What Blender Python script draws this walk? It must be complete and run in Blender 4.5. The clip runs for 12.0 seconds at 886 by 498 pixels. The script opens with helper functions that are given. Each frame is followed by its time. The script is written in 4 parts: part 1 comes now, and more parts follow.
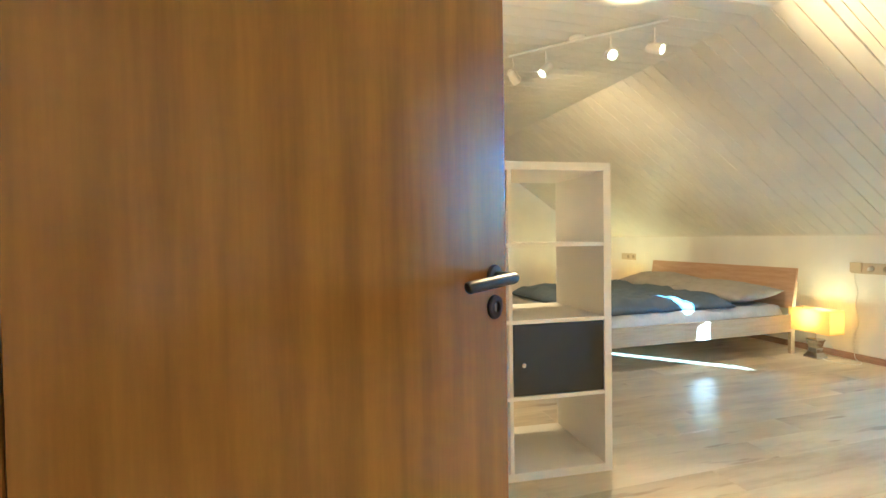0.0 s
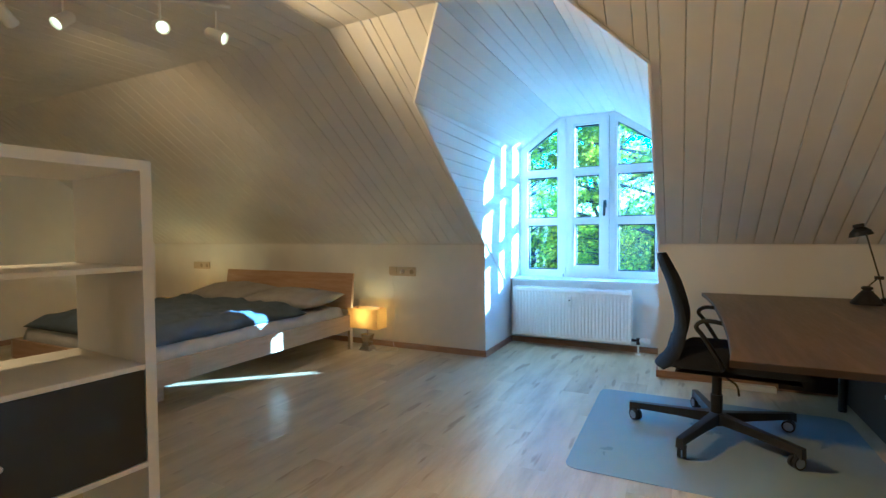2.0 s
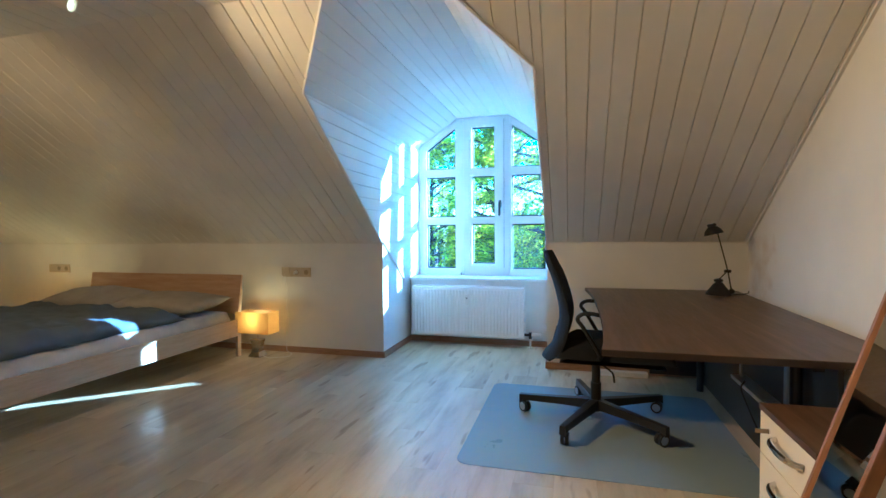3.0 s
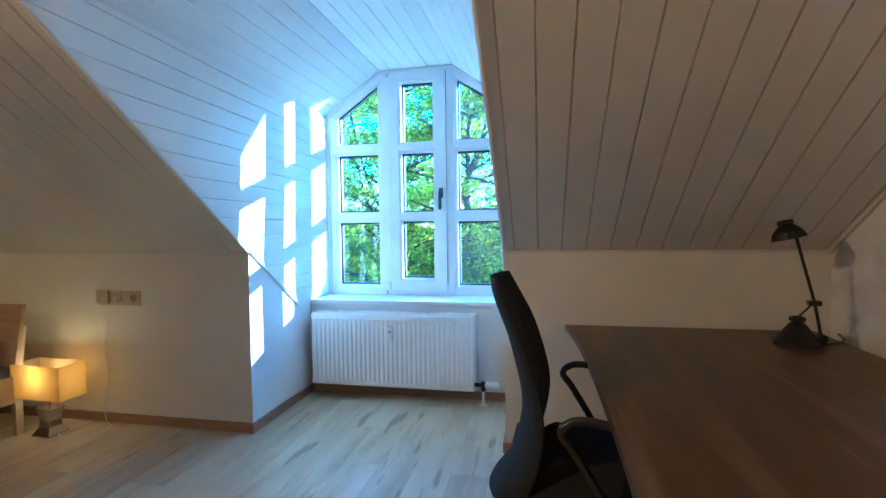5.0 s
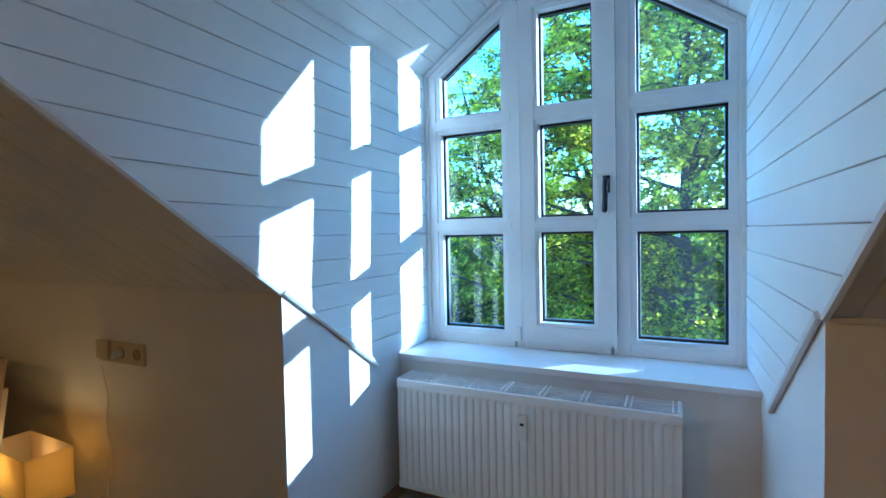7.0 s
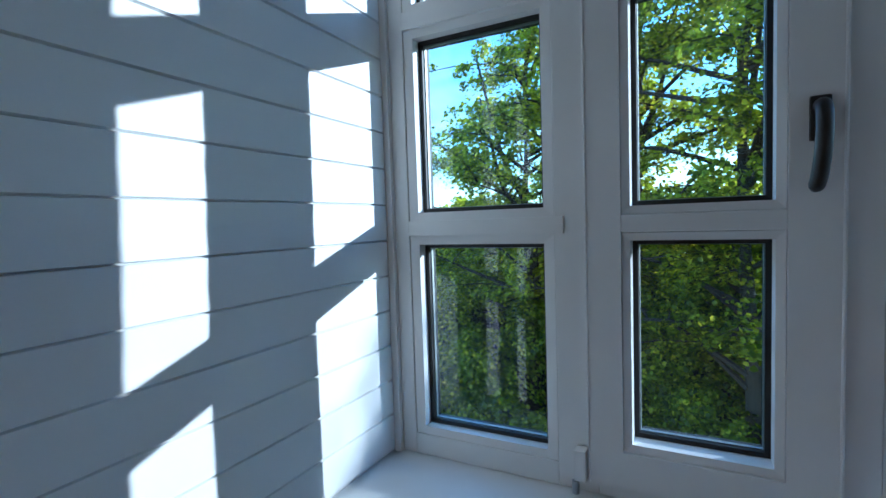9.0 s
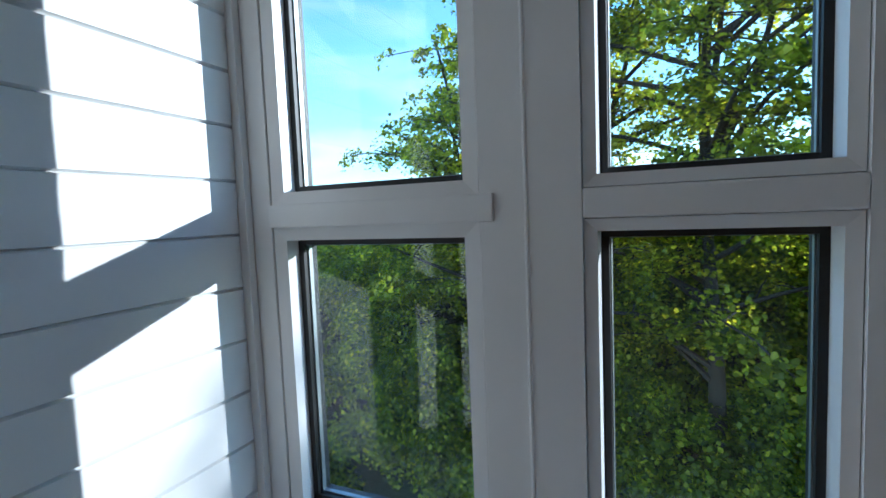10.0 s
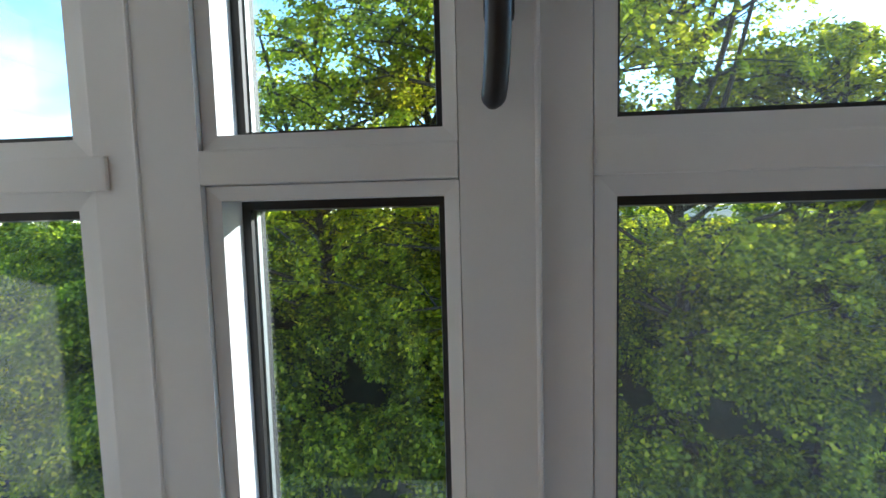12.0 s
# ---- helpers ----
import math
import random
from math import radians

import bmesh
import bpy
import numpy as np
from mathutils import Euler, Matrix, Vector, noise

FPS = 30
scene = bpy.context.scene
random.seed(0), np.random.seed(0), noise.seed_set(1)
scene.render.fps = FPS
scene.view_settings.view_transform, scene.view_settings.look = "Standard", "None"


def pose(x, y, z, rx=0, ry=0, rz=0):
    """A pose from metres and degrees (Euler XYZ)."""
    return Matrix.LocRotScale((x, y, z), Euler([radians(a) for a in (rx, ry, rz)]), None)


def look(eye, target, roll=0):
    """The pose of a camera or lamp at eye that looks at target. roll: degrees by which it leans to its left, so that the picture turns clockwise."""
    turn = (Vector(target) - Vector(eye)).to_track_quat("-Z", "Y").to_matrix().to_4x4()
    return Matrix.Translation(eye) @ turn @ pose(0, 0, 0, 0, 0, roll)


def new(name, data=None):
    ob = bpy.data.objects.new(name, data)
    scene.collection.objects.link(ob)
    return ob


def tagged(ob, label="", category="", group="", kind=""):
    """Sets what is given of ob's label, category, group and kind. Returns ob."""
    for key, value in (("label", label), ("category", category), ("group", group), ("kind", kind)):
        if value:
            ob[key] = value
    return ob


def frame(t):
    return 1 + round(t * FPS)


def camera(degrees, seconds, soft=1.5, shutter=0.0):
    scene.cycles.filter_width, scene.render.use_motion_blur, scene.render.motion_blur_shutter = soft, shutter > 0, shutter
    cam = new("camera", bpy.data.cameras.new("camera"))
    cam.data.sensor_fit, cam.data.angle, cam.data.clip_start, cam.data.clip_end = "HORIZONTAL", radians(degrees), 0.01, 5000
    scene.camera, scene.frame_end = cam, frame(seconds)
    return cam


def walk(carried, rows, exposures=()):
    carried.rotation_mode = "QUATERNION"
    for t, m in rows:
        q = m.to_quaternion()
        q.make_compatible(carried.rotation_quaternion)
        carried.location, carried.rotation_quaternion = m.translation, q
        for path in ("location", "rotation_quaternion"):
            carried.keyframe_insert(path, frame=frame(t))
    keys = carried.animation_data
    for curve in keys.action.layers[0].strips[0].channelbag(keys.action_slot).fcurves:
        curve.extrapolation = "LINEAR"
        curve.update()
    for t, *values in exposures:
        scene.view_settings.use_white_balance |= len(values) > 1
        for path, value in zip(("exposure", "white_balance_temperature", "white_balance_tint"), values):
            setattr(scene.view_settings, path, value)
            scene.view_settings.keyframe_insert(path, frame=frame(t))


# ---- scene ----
cam = camera(85.6, 12.0)
PATH = [
    (0, (-0.013, 0.092, 1.131), (-1.93, 0.662, 1.083), -0.9),
    (0.5, (-0.164, 0.247, 1.127), (-1.942, 1.162, 1.081), -1.0),
    (1, (-0.253, 0.342, 1.174), (-1.827, 1.574, 1.115), -0.7),
    (1.5, (-0.291, 0.403, 1.197), (-1.443, 2.036, 1.135), -0.7),
    (2, (-0.258, 0.418, 1.203), (-1.143, 2.21, 1.139), -0.5),
    (2.5, (-0.221, 0.415, 1.207), (-0.896, 2.297, 1.144), -0.4),
    (3, (-0.199, 0.501, 1.183), (-0.721, 2.431, 1.119), -0.4),
    (3.5, (-0.166, 0.896, 1.15), (-0.521, 2.863, 1.085), -0.4),
    (5.5, (-0.289, 2.503, 1.229), (-0.745, 4.449, 1.146), -1.0),
    (6, (-0.398, 2.824, 1.237), (-1.106, 4.693, 1.163), -1.2),
    (6.5, (-0.563, 3.176, 1.275), (-1.376, 5.002, 1.202), -1.1),
    (7, (-0.704, 3.477, 1.297), (-1.567, 5.28, 1.232), -1.2),
    (7.5, (-0.774, 3.823, 1.325), (-1.709, 5.59, 1.257), -1.3),
    (9.5, (-1.233, 4.979, 1.347), (-2.153, 6.75, 1.218), -2.3),
    (10, (-1.231, 5.178, 1.324), (-2.041, 7.0, 1.177), -2.3),
    (10.5, (-1.209, 5.275, 1.305), (-1.845, 7.165, 1.15), -2.0),
    (11, (-1.124, 5.342, 1.296), (-1.563, 7.286, 1.128), -1.8),
    (11.5, (-1.039, 5.365, 1.292), (-1.313, 7.336, 1.088), -1.8),
    (12, (-0.993, 5.303, 1.277), (-1.179, 7.288, 1.112), -1.5),
]

walk(cam, [(t, look(eye, target, roll)) for t, eye, target, roll in PATH],
     exposures=[(0, 6.42, 3300, -18), (0.5, 6.1, 3350, -17), (1.0, 5.5, 3400, -15), (1.5, 4.85, 3400, -14), (2.5, 4.8, 3400, -13), (3.5, 4.85, 3450, -10), (5.5, 4.35, 3550, -9), (6.5, 3.9, 3800, -6), (7.5, 3.15, 4150, -4), (9.5, 2.08, 4900, 2), (12, 2.62, 5850, 4)])

# ---- light ----
SUN_TO = Vector((1.0, 0.90, 0.337)).normalized()
world = bpy.data.worlds.new("world")
scene.world = world
world.use_nodes = True
wn = world.node_tree.nodes
sky = wn.new("ShaderNodeTexSky")
sky.sky_type, sky.sun_disc = "NISHITA", False
sky.air_density, sky.ozone_density, sky.dust_density = 0.85, 3.0, 0.05
sky.sun_elevation = math.asin(SUN_TO.z)
sky.sun_rotation = math.atan2(SUN_TO.x, SUN_TO.y)
# thin streaks of high cloud all over the sky
wl = world.node_tree.links
wc, wm, wz = wn.new("ShaderNodeTexCoord"), wn.new("ShaderNodeMapping"), wn.new("ShaderNodeTexNoise")
wm.inputs["Scale"].default_value = (1.6, 1.6, 6.0)
wm.inputs["Rotation"].default_value = (0.25, 0.1, 0.4)
wz.inputs["Scale"].default_value, wz.inputs["Detail"].default_value, wz.inputs["Distortion"].default_value = 2.6, 7.0, 0.5
wr, wb, wx = wn.new("ShaderNodeMapRange"), wn.new("ShaderNodeRGBToBW"), wn.new("ShaderNodeMix")
wr.inputs["From Min"].default_value, wr.inputs["From Max"].default_value, wr.inputs["To Max"].default_value = 0.50, 0.82, 0.4
w2 = wn.new("ShaderNodeMath")
w2.operation = "MULTIPLY"
w2.inputs[1].default_value = 1.7
wx.data_type = "RGBA"
wl.new(wc.outputs["Generated"], wm.inputs["Vector"])
wl.new(wm.outputs["Vector"], wz.inputs["Vector"])
wl.new(wz.outputs["Fac"], wr.inputs["Value"])
wl.new(wr.outputs["Result"], wx.inputs[0])
wl.new(sky.outputs[0], wx.inputs[6])
wl.new(sky.outputs[0], wb.inputs[0])
wl.new(wb.outputs[0], w2.inputs[0])
wl.new(w2.outputs[0], wx.inputs[7])
wl.new(wx.outputs[2], wn["Background"].inputs[0])
wn["Background"].inputs[1].default_value = 0.14
sun = new("sun", bpy.data.lights.new("sun", "SUN"))
sun.data.energy, sun.data.angle, sun.data.color = 1.4, radians(0.5), (1.0, 0.93, 0.84)
sun.matrix_world = look(SUN_TO * 30, (0, 0, 0))

# ---- materials ----
def material(name, base, rough=0.6, metal=0.0, spec=0.5):
    m = bpy.data.materials.new(name)
    m.use_nodes = True
    p = m.node_tree.nodes["Principled BSDF"]
    p.inputs["Base Color"].default_value = (*base, 1)
    p.inputs["Roughness"].default_value = rough
    p.inputs["Metallic"].default_value = metal
    p.inputs["Specular IOR Level"].default_value = spec
    return m


def node(m, kind, **values):
    n = m.node_tree.nodes.new(kind)
    for key, value in values.items():
        n.inputs[key.replace("_", " ")].default_value = value
    return n


def link(m, a, b):
    m.node_tree.links.new(a, b)


def coords(m, stretch=(1, 1, 1), per_object=False):
    tc = node(m, "ShaderNodeTexCoord")
    mp = node(m, "ShaderNodeMapping", Scale=stretch)
    link(m, tc.outputs["Object"], mp.inputs["Vector"])
    if per_object:
        info = node(m, "ShaderNodeObjectInfo")
        mul = node(m, "ShaderNodeVectorMath")
        mul.operation = "SCALE"
        mul.inputs[0].default_value = (7.3, 41.7, 13.1)
        link(m, info.outputs["Random"], mul.inputs["Scale"])
        link(m, mul.outputs[0], mp.inputs["Location"])
    return mp.outputs["Vector"]


def noise_tex(m, vec, scale, detail=4.0, rough=0.55):
    n = node(m, "ShaderNodeTexNoise", Scale=scale, Detail=detail, Roughness=rough)
    link(m, vec, n.inputs["Vector"])
    return n.outputs["Fac"]


def ramp(m, fac, stops):
    r = node(m, "ShaderNodeValToRGB")
    e = r.color_ramp.elements
    while len(e) < len(stops):
        e.new(0.5)
    for i, (pos, col) in enumerate(stops):
        e[i].position, e[i].color = pos, (*col, 1)
    link(m, fac, r.inputs["Fac"])
    return r.outputs["Color"]


def mix(m, a, b, fac, mode="MIX"):
    n = m.node_tree.nodes.new("ShaderNodeMix")
    n.data_type, n.blend_type = "RGBA", mode
    for sock, v in ((n.inputs[0], fac), (n.inputs[6], a), (n.inputs[7], b)):
        if isinstance(v, (int, float)):
            sock.default_value = v
        elif isinstance(v, tuple):
            sock.default_value = (*v, 1)
        else:
            link(m, v, sock)
    return n.outputs[2]


def bump(m, fac, strength=0.2, distance=0.002):
    b = node(m, "ShaderNodeBump", Strength=strength, Distance=distance)
    link(m, fac, b.inputs["Height"])
    link(m, b.outputs["Normal"], m.node_tree.nodes["Principled BSDF"].inputs["Normal"])


def base_colour(m, out):
    link(m, out, m.node_tree.nodes["Principled BSDF"].inputs["Base Color"])


def roughness(m, fac, lo, hi):
    r = node(m, "ShaderNodeMapRange")
    r.inputs["To Min"].default_value, r.inputs["To Max"].default_value = lo, hi
    link(m, fac, r.inputs["Value"])
    link(m, r.outputs["Result"], m.node_tree.nodes["Principled BSDF"].inputs["Roughness"])


def painted(name, base, rough, grain=60.0, depth=0.0008, spread=0.05):
    """Paint or plaster: faint large stains and a fine relief."""
    m = material(name, base, rough)
    v = coords(m)
    big = noise_tex(m, v, 2.3, 5)
    fine = noise_tex(m, v, grain, 3)
    dark = tuple(c * (1 - spread * 1.6) for c in base)
    base_colour(m, ramp(m, big, [(0.3, dark), (0.7, base)]))
    bump(m, fine, 0.35, depth)
    roughness(m, big, rough - 0.07, rough + 0.07)
    return m


def wooden(name, tones, stretch, rough=0.45, scale=5.0, per_object=False, spread=0.5, relief=0.0006, knots=None):
    """Wood with a long grain: wide bands, fine streaks and pores."""
    m = material(name, tones[0], rough)
    v = coords(m, stretch, per_object)
    bands = noise_tex(m, v, scale, 6, 0.6)
    streak = noise_tex(m, v, scale * 7, 4, 0.7)
    col = ramp(m, bands, [(0.25, tones[0]), (0.5, tones[1]), (0.75, tones[2])])
    fine = ramp(m, streak, [(0.3, (0.62, 0.6, 0.58)), (0.65, (1.0, 1.0, 1.0))])
    col = mix(m, col, fine, spread, "MULTIPLY")
    if knots:
        spots = noise_tex(m, v, scale * 1.7, 2, 0.4)
        dark = ramp(m, spots, [(0.0, (1, 1, 1)), (0.665, (1, 1, 1)), (0.73, knots)])
        col = mix(m, col, dark, 1.0, "MULTIPLY")
        blot = noise_tex(m, v, scale * 0.35, 3, 0.5)
        col = mix(m, col, ramp(m, blot, [(0.35, (0.74, 0.70, 0.64)), (0.6, (1, 1, 1))]), 0.8, "MULTIPLY")
    if per_object:
        info = node(m, "ShaderNodeObjectInfo")
        tone = ramp(m, info.outputs["Random"], [(0.0, (0.9, 0.89, 0.87)), (1.0, (1.0, 1.0, 1.0))])
        col = mix(m, col, tone, 1.0, "MULTIPLY")
    base_colour(m, col)
    bump(m, streak, 0.25, relief)
    roughness(m, streak, rough - 0.08, rough + 0.1)
    return m


def cloth(name, base, weave=900.0, fold=9.0):
    m = material(name, base, 0.9, spec=0.2)
    v = coords(m)
    a, b = noise_tex(m, v, fold, 4), noise_tex(m, v, weave, 2)
    base_colour(m, ramp(m, a, [(0.25, tuple(c * 0.82 for c in base)), (0.75, base)]))
    add = node(m, "ShaderNodeMath")
    add.operation = "MULTIPLY_ADD"
    add.inputs[1].default_value = 0.05
    link(m, b, add.inputs[0])
    link(m, a, add.inputs[2])
    bump(m, add.outputs[0], 0.5, 0.02)
    return m


def glowing(name, colour, strength):
    m = material(name, (0.8, 0.8, 0.8), 0.4)
    p = m.node_tree.nodes["Principled BSDF"]
    p.inputs["Emission Color"].default_value = (*colour, 1)
    p.inputs["Emission Strength"].default_value = strength
    return m


def pane_glass(name, film_lo, film_hi):
    """Clear window glass with a thin uneven film of dust."""
    m = bpy.data.materials.new(name)
    m.use_nodes = True
    t = m.node_tree
    t.nodes.remove(t.nodes["Principled BSDF"])
    clear = node(m, "ShaderNodeBsdfTransparent")
    clear.inputs["Color"].default_value = (0.93, 0.96, 0.94, 1)
    gloss = node(m, "ShaderNodeBsdfGlossy", Roughness=0.01)
    face = node(m, "ShaderNodeLayerWeight", Blend=0.5)
    power = node(m, "ShaderNodeMath")
    power.operation = "POWER"
    power.inputs[1].default_value = 4.5
    link(m, face.outputs["Facing"], power.inputs[0])
    fres = node(m, "ShaderNodeMapRange")
    fres.inputs["To Min"].default_value = 0.045
    link(m, power.outputs[0], fres.inputs["Value"])
    both = node(m, "ShaderNodeMixShader")
    link(m, fres.outputs[0], both.inputs[0])
    link(m, clear.outputs[0], both.inputs[1])
    link(m, gloss.outputs[0], both.inputs[2])
    dust = node(m, "ShaderNodeBsdfTranslucent")
    film = noise_tex(m, coords(m), 3.0, 4)
    amount = node(m, "ShaderNodeMapRange")
    amount.inputs["To Min"].default_value, amount.inputs["To Max"].default_value = film_lo, film_hi
    link(m, film, amount.inputs["Value"])
    dusty = node(m, "ShaderNodeMixShader")
    link(m, amount.outputs[0], dusty.inputs[0])
    link(m, both.outputs[0], dusty.inputs[1])
    link(m, dust.outputs[0], dusty.inputs[2])
    link(m, dusty.outputs[0], t.nodes["Material Output"].inputs["Surface"])
    return m


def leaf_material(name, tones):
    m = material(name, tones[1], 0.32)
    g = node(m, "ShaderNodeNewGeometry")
    # Dark and bright leaf tones: shaded and sunlit specks put into the colour.
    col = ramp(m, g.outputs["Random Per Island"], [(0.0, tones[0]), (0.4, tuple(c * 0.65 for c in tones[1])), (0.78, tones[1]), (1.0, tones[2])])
    # Clumps of light and shade in the foliage, multiplied into the leaf colour.
    clump_shade = noise_tex(m, coords(m), 1.9, 4, 0.6)
    col = mix(m, col, ramp(m, clump_shade, [(0.32, (0.5, 0.55, 0.5)), (0.5, (1.05, 1.08, 1.0)), (0.68, (1.7, 1.6, 1.3))]), 1.0, "MULTIPLY")
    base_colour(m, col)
    t = m.node_tree
    tr = node(m, "ShaderNodeBsdfTranslucent")
    warm = mix(m, col, (1.6, 1.5, 0.5), 1.0, "MULTIPLY")
    link(m, warm, tr.inputs["Color"])
    ms = node(m, "ShaderNodeMixShader")
    ms.inputs[0].default_value = 0.72
    link(m, t.nodes["Principled BSDF"].outputs[0], ms.inputs[1])
    link(m, tr.outputs[0], ms.inputs[2])
    link(m, ms.outputs[0], t.nodes["Material Output"].inputs["Surface"])
    return m


PLASTER = painted("white_plaster", (0.82, 0.81, 0.785), 0.85, 55, 0.0012)
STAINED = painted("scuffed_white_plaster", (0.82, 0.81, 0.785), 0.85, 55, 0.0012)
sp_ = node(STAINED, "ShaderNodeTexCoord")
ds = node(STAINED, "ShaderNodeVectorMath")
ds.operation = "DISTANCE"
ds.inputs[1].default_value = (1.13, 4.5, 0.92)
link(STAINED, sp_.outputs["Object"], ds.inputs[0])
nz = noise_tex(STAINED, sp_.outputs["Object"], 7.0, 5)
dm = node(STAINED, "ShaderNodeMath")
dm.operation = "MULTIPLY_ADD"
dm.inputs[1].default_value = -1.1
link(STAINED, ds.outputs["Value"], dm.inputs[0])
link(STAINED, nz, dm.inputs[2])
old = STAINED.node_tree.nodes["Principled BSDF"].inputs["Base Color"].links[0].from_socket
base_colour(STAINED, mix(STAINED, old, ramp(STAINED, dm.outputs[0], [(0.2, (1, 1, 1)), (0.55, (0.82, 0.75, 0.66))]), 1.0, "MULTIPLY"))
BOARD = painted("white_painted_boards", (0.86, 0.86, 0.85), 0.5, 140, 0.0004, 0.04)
# Room boards: a little darker and yellower than those of the dormer.
BOARD_ROOM = painted("off_white_boards", (0.77, 0.75, 0.705), 0.5, 140, 0.0004, 0.05)
UPVC = painted("white_window_plastic", (0.87, 0.865, 0.85), 0.32, 30, 0.0002, 0.06)
RADIATOR = painted("white_radiator_enamel", (0.86, 0.86, 0.845), 0.3, 30, 0.0002, 0.02)
FLOOR_WOOD = wooden("oak_laminate", ((0.42, 0.34, 0.21), (0.63, 0.545, 0.365), (0.71, 0.635, 0.46)), (4.5, 0.8, 1), 0.35, 1.9, True, 0.16, 0.0003, (0.64, 0.59, 0.54))
BASE_WOOD = wooden("baseboard_oak", ((0.26, 0.16, 0.09), (0.36, 0.23, 0.14), (0.42, 0.28, 0.18)), (2, 2, 14), 0.45, 4)
BED_WOOD = wooden("beech_veneer", ((0.48, 0.38, 0.245), (0.57, 0.465, 0.31), (0.63, 0.525, 0.37)), (9, 0.9, 9), 0.5, 4, False, 0.3)
HEAD_WOOD = wooden("beech_headboard", ((0.42, 0.27, 0.14), (0.5, 0.34, 0.19), (0.56, 0.40, 0.24)), (0.9, 9, 9), 0.5, 4, False, 0.3)
DOOR_WOOD = wooden("teak_door_veneer", ((0.155, 0.072, 0.002), (0.230, 0.114, 0.003), (0.29, 0.149, 0.004)), (7, 7, 0.45), 0.3, 2.2, False, 0.18, 0.0002)
WALNUT = wooden("dark_walnut_top", ((0.050, 0.026, 0.013), (0.088, 0.049, 0.025), (0.17, 0.10, 0.054)), (7, 0.5, 7), 0.36, 2.2, False, 0.5, 0.0003, (1.8, 1.75, 1.65))
FRAME_WOOD = wooden("mirror_frame_wood", ((0.20, 0.09, 0.025), (0.29, 0.14, 0.045), (0.36, 0.19, 0.07)), (8, 8, 0.8), 0.4, 3, False, 0.3)
lacquer = DOOR_WOOD.node_tree.nodes["Principled BSDF"]
lacquer.inputs["Coat Weight"].default_value, lacquer.inputs["Coat Roughness"].default_value = 0.5, 0.17
lacquer.inputs["Coat IOR"].default_value = 1.6
lacquer.inputs["Specular IOR Level"].default_value = 0.02
SHELF_WHITE = painted("white_shelf_foil", (0.8, 0.79, 0.76), 0.4, 30, 0.0002, 0.02)
CREAM = painted("cream_drawer_front", (0.74, 0.70, 0.62), 0.4, 40, 0.0002, 0.02)
BLACK_BOARD = painted("black_door_foil", (0.022, 0.024, 0.028), 0.45, 80, 0.0002, 0.2)
BLACK_PLASTIC = painted("black_plastic", (0.018, 0.018, 0.02), 0.38, 200, 0.0002, 0.2)
BLACK_MESH = cloth("black_chair_fabric", (0.018, 0.02, 0.026), 1400, 14)
DARK_METAL = material("dark_metal", (0.03, 0.03, 0.033), 0.4, 0.6)
GREY_METAL = material("grey_steel", (0.42, 0.43, 0.45), 0.4, 0.9)
CHROME = material("chrome", (0.72, 0.72, 0.74), 0.14, 1.0)
BRASS = material("old_brass", (0.35, 0.28, 0.18), 0.35, 1.0)
MODESTY = painted("dark_grey_panel", (0.022, 0.022, 0.024), 0.5, 80, 0.0003, 0.1)
SPACER = material("dull_aluminium", (0.45, 0.46, 0.47), 0.45, 0.7)
GASKET = material("black_rubber_gasket", (0.012, 0.012, 0.012), 0.5)
GROOVE = material("groove_shadow_board", (0.5, 0.48, 0.44), 0.8)
# Same socket plastic with the shade of the recess put into its colour.
SOCKET_WELL = painted("shaded_socket_plastic", (0.34, 0.28, 0.19), 0.4, 60, 0.0001, 0.02)
SOCKET = painted("cream_socket_plastic", (0.56, 0.48, 0.33), 0.35, 60, 0.0001, 0.02)
WHITE_PLASTIC = painted("white_plastic", (0.78, 0.78, 0.76), 0.35, 60, 0.0001, 0.02)
DUVET = cloth("blue_grey_duvet_cotton", (0.13, 0.165, 0.235), 700, 7)
SHEET = cloth("pale_grey_sheet_cotton", (0.64, 0.65, 0.67), 800, 8)
PILLOW = cloth("grey_pillow_cotton", (0.42, 0.405, 0.39), 800, 9)
GLASS = pane_glass("window_glass", 0.0, 0.003)
DUSTY_GLASS = pane_glass("dusty_window_glass", 0.003, 0.013)
MIRROR = material("mirror_silver", (0.9, 0.92, 0.91), 0.01, 1.0)
SMOKED = material("silvered_base", (0.62, 0.63, 0.65), 0.16, 0.95)
MAT_PLASTIC = painted("frosted_floor_mat", (0.42, 0.54, 0.66), 0.30, 300, 0.0004, 0.03)
BARK = painted("bark", (0.045, 0.036, 0.027), 0.95, 14, 0.02, 0.3)
# Leaf tones run from shaded to sunlit, that light put into the colour.
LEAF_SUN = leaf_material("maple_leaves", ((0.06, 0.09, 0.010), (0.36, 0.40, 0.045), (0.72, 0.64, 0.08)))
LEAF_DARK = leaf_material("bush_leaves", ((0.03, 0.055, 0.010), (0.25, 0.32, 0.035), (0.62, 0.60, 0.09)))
mt = MAT_PLASTIC.node_tree
see = node(MAT_PLASTIC, "ShaderNodeBsdfTransparent")
mm = node(MAT_PLASTIC, "ShaderNodeMixShader")
mm.inputs[0].default_value = 0.56
link(MAT_PLASTIC, see.outputs[0], mm.inputs[1])
link(MAT_PLASTIC, mt.nodes["Principled BSDF"].outputs[0], mm.inputs[2])
link(MAT_PLASTIC, mm.outputs[0], mt.nodes["Material Output"].inputs["Surface"])
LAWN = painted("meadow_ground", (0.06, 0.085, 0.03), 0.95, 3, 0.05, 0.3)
# Body inside the bushes: the shade between leaves put into its colour.
THICKET_SHADE = painted("thicket_shade_green", (0.018, 0.03, 0.011), 0.95, 5, 0.05, 0.3)

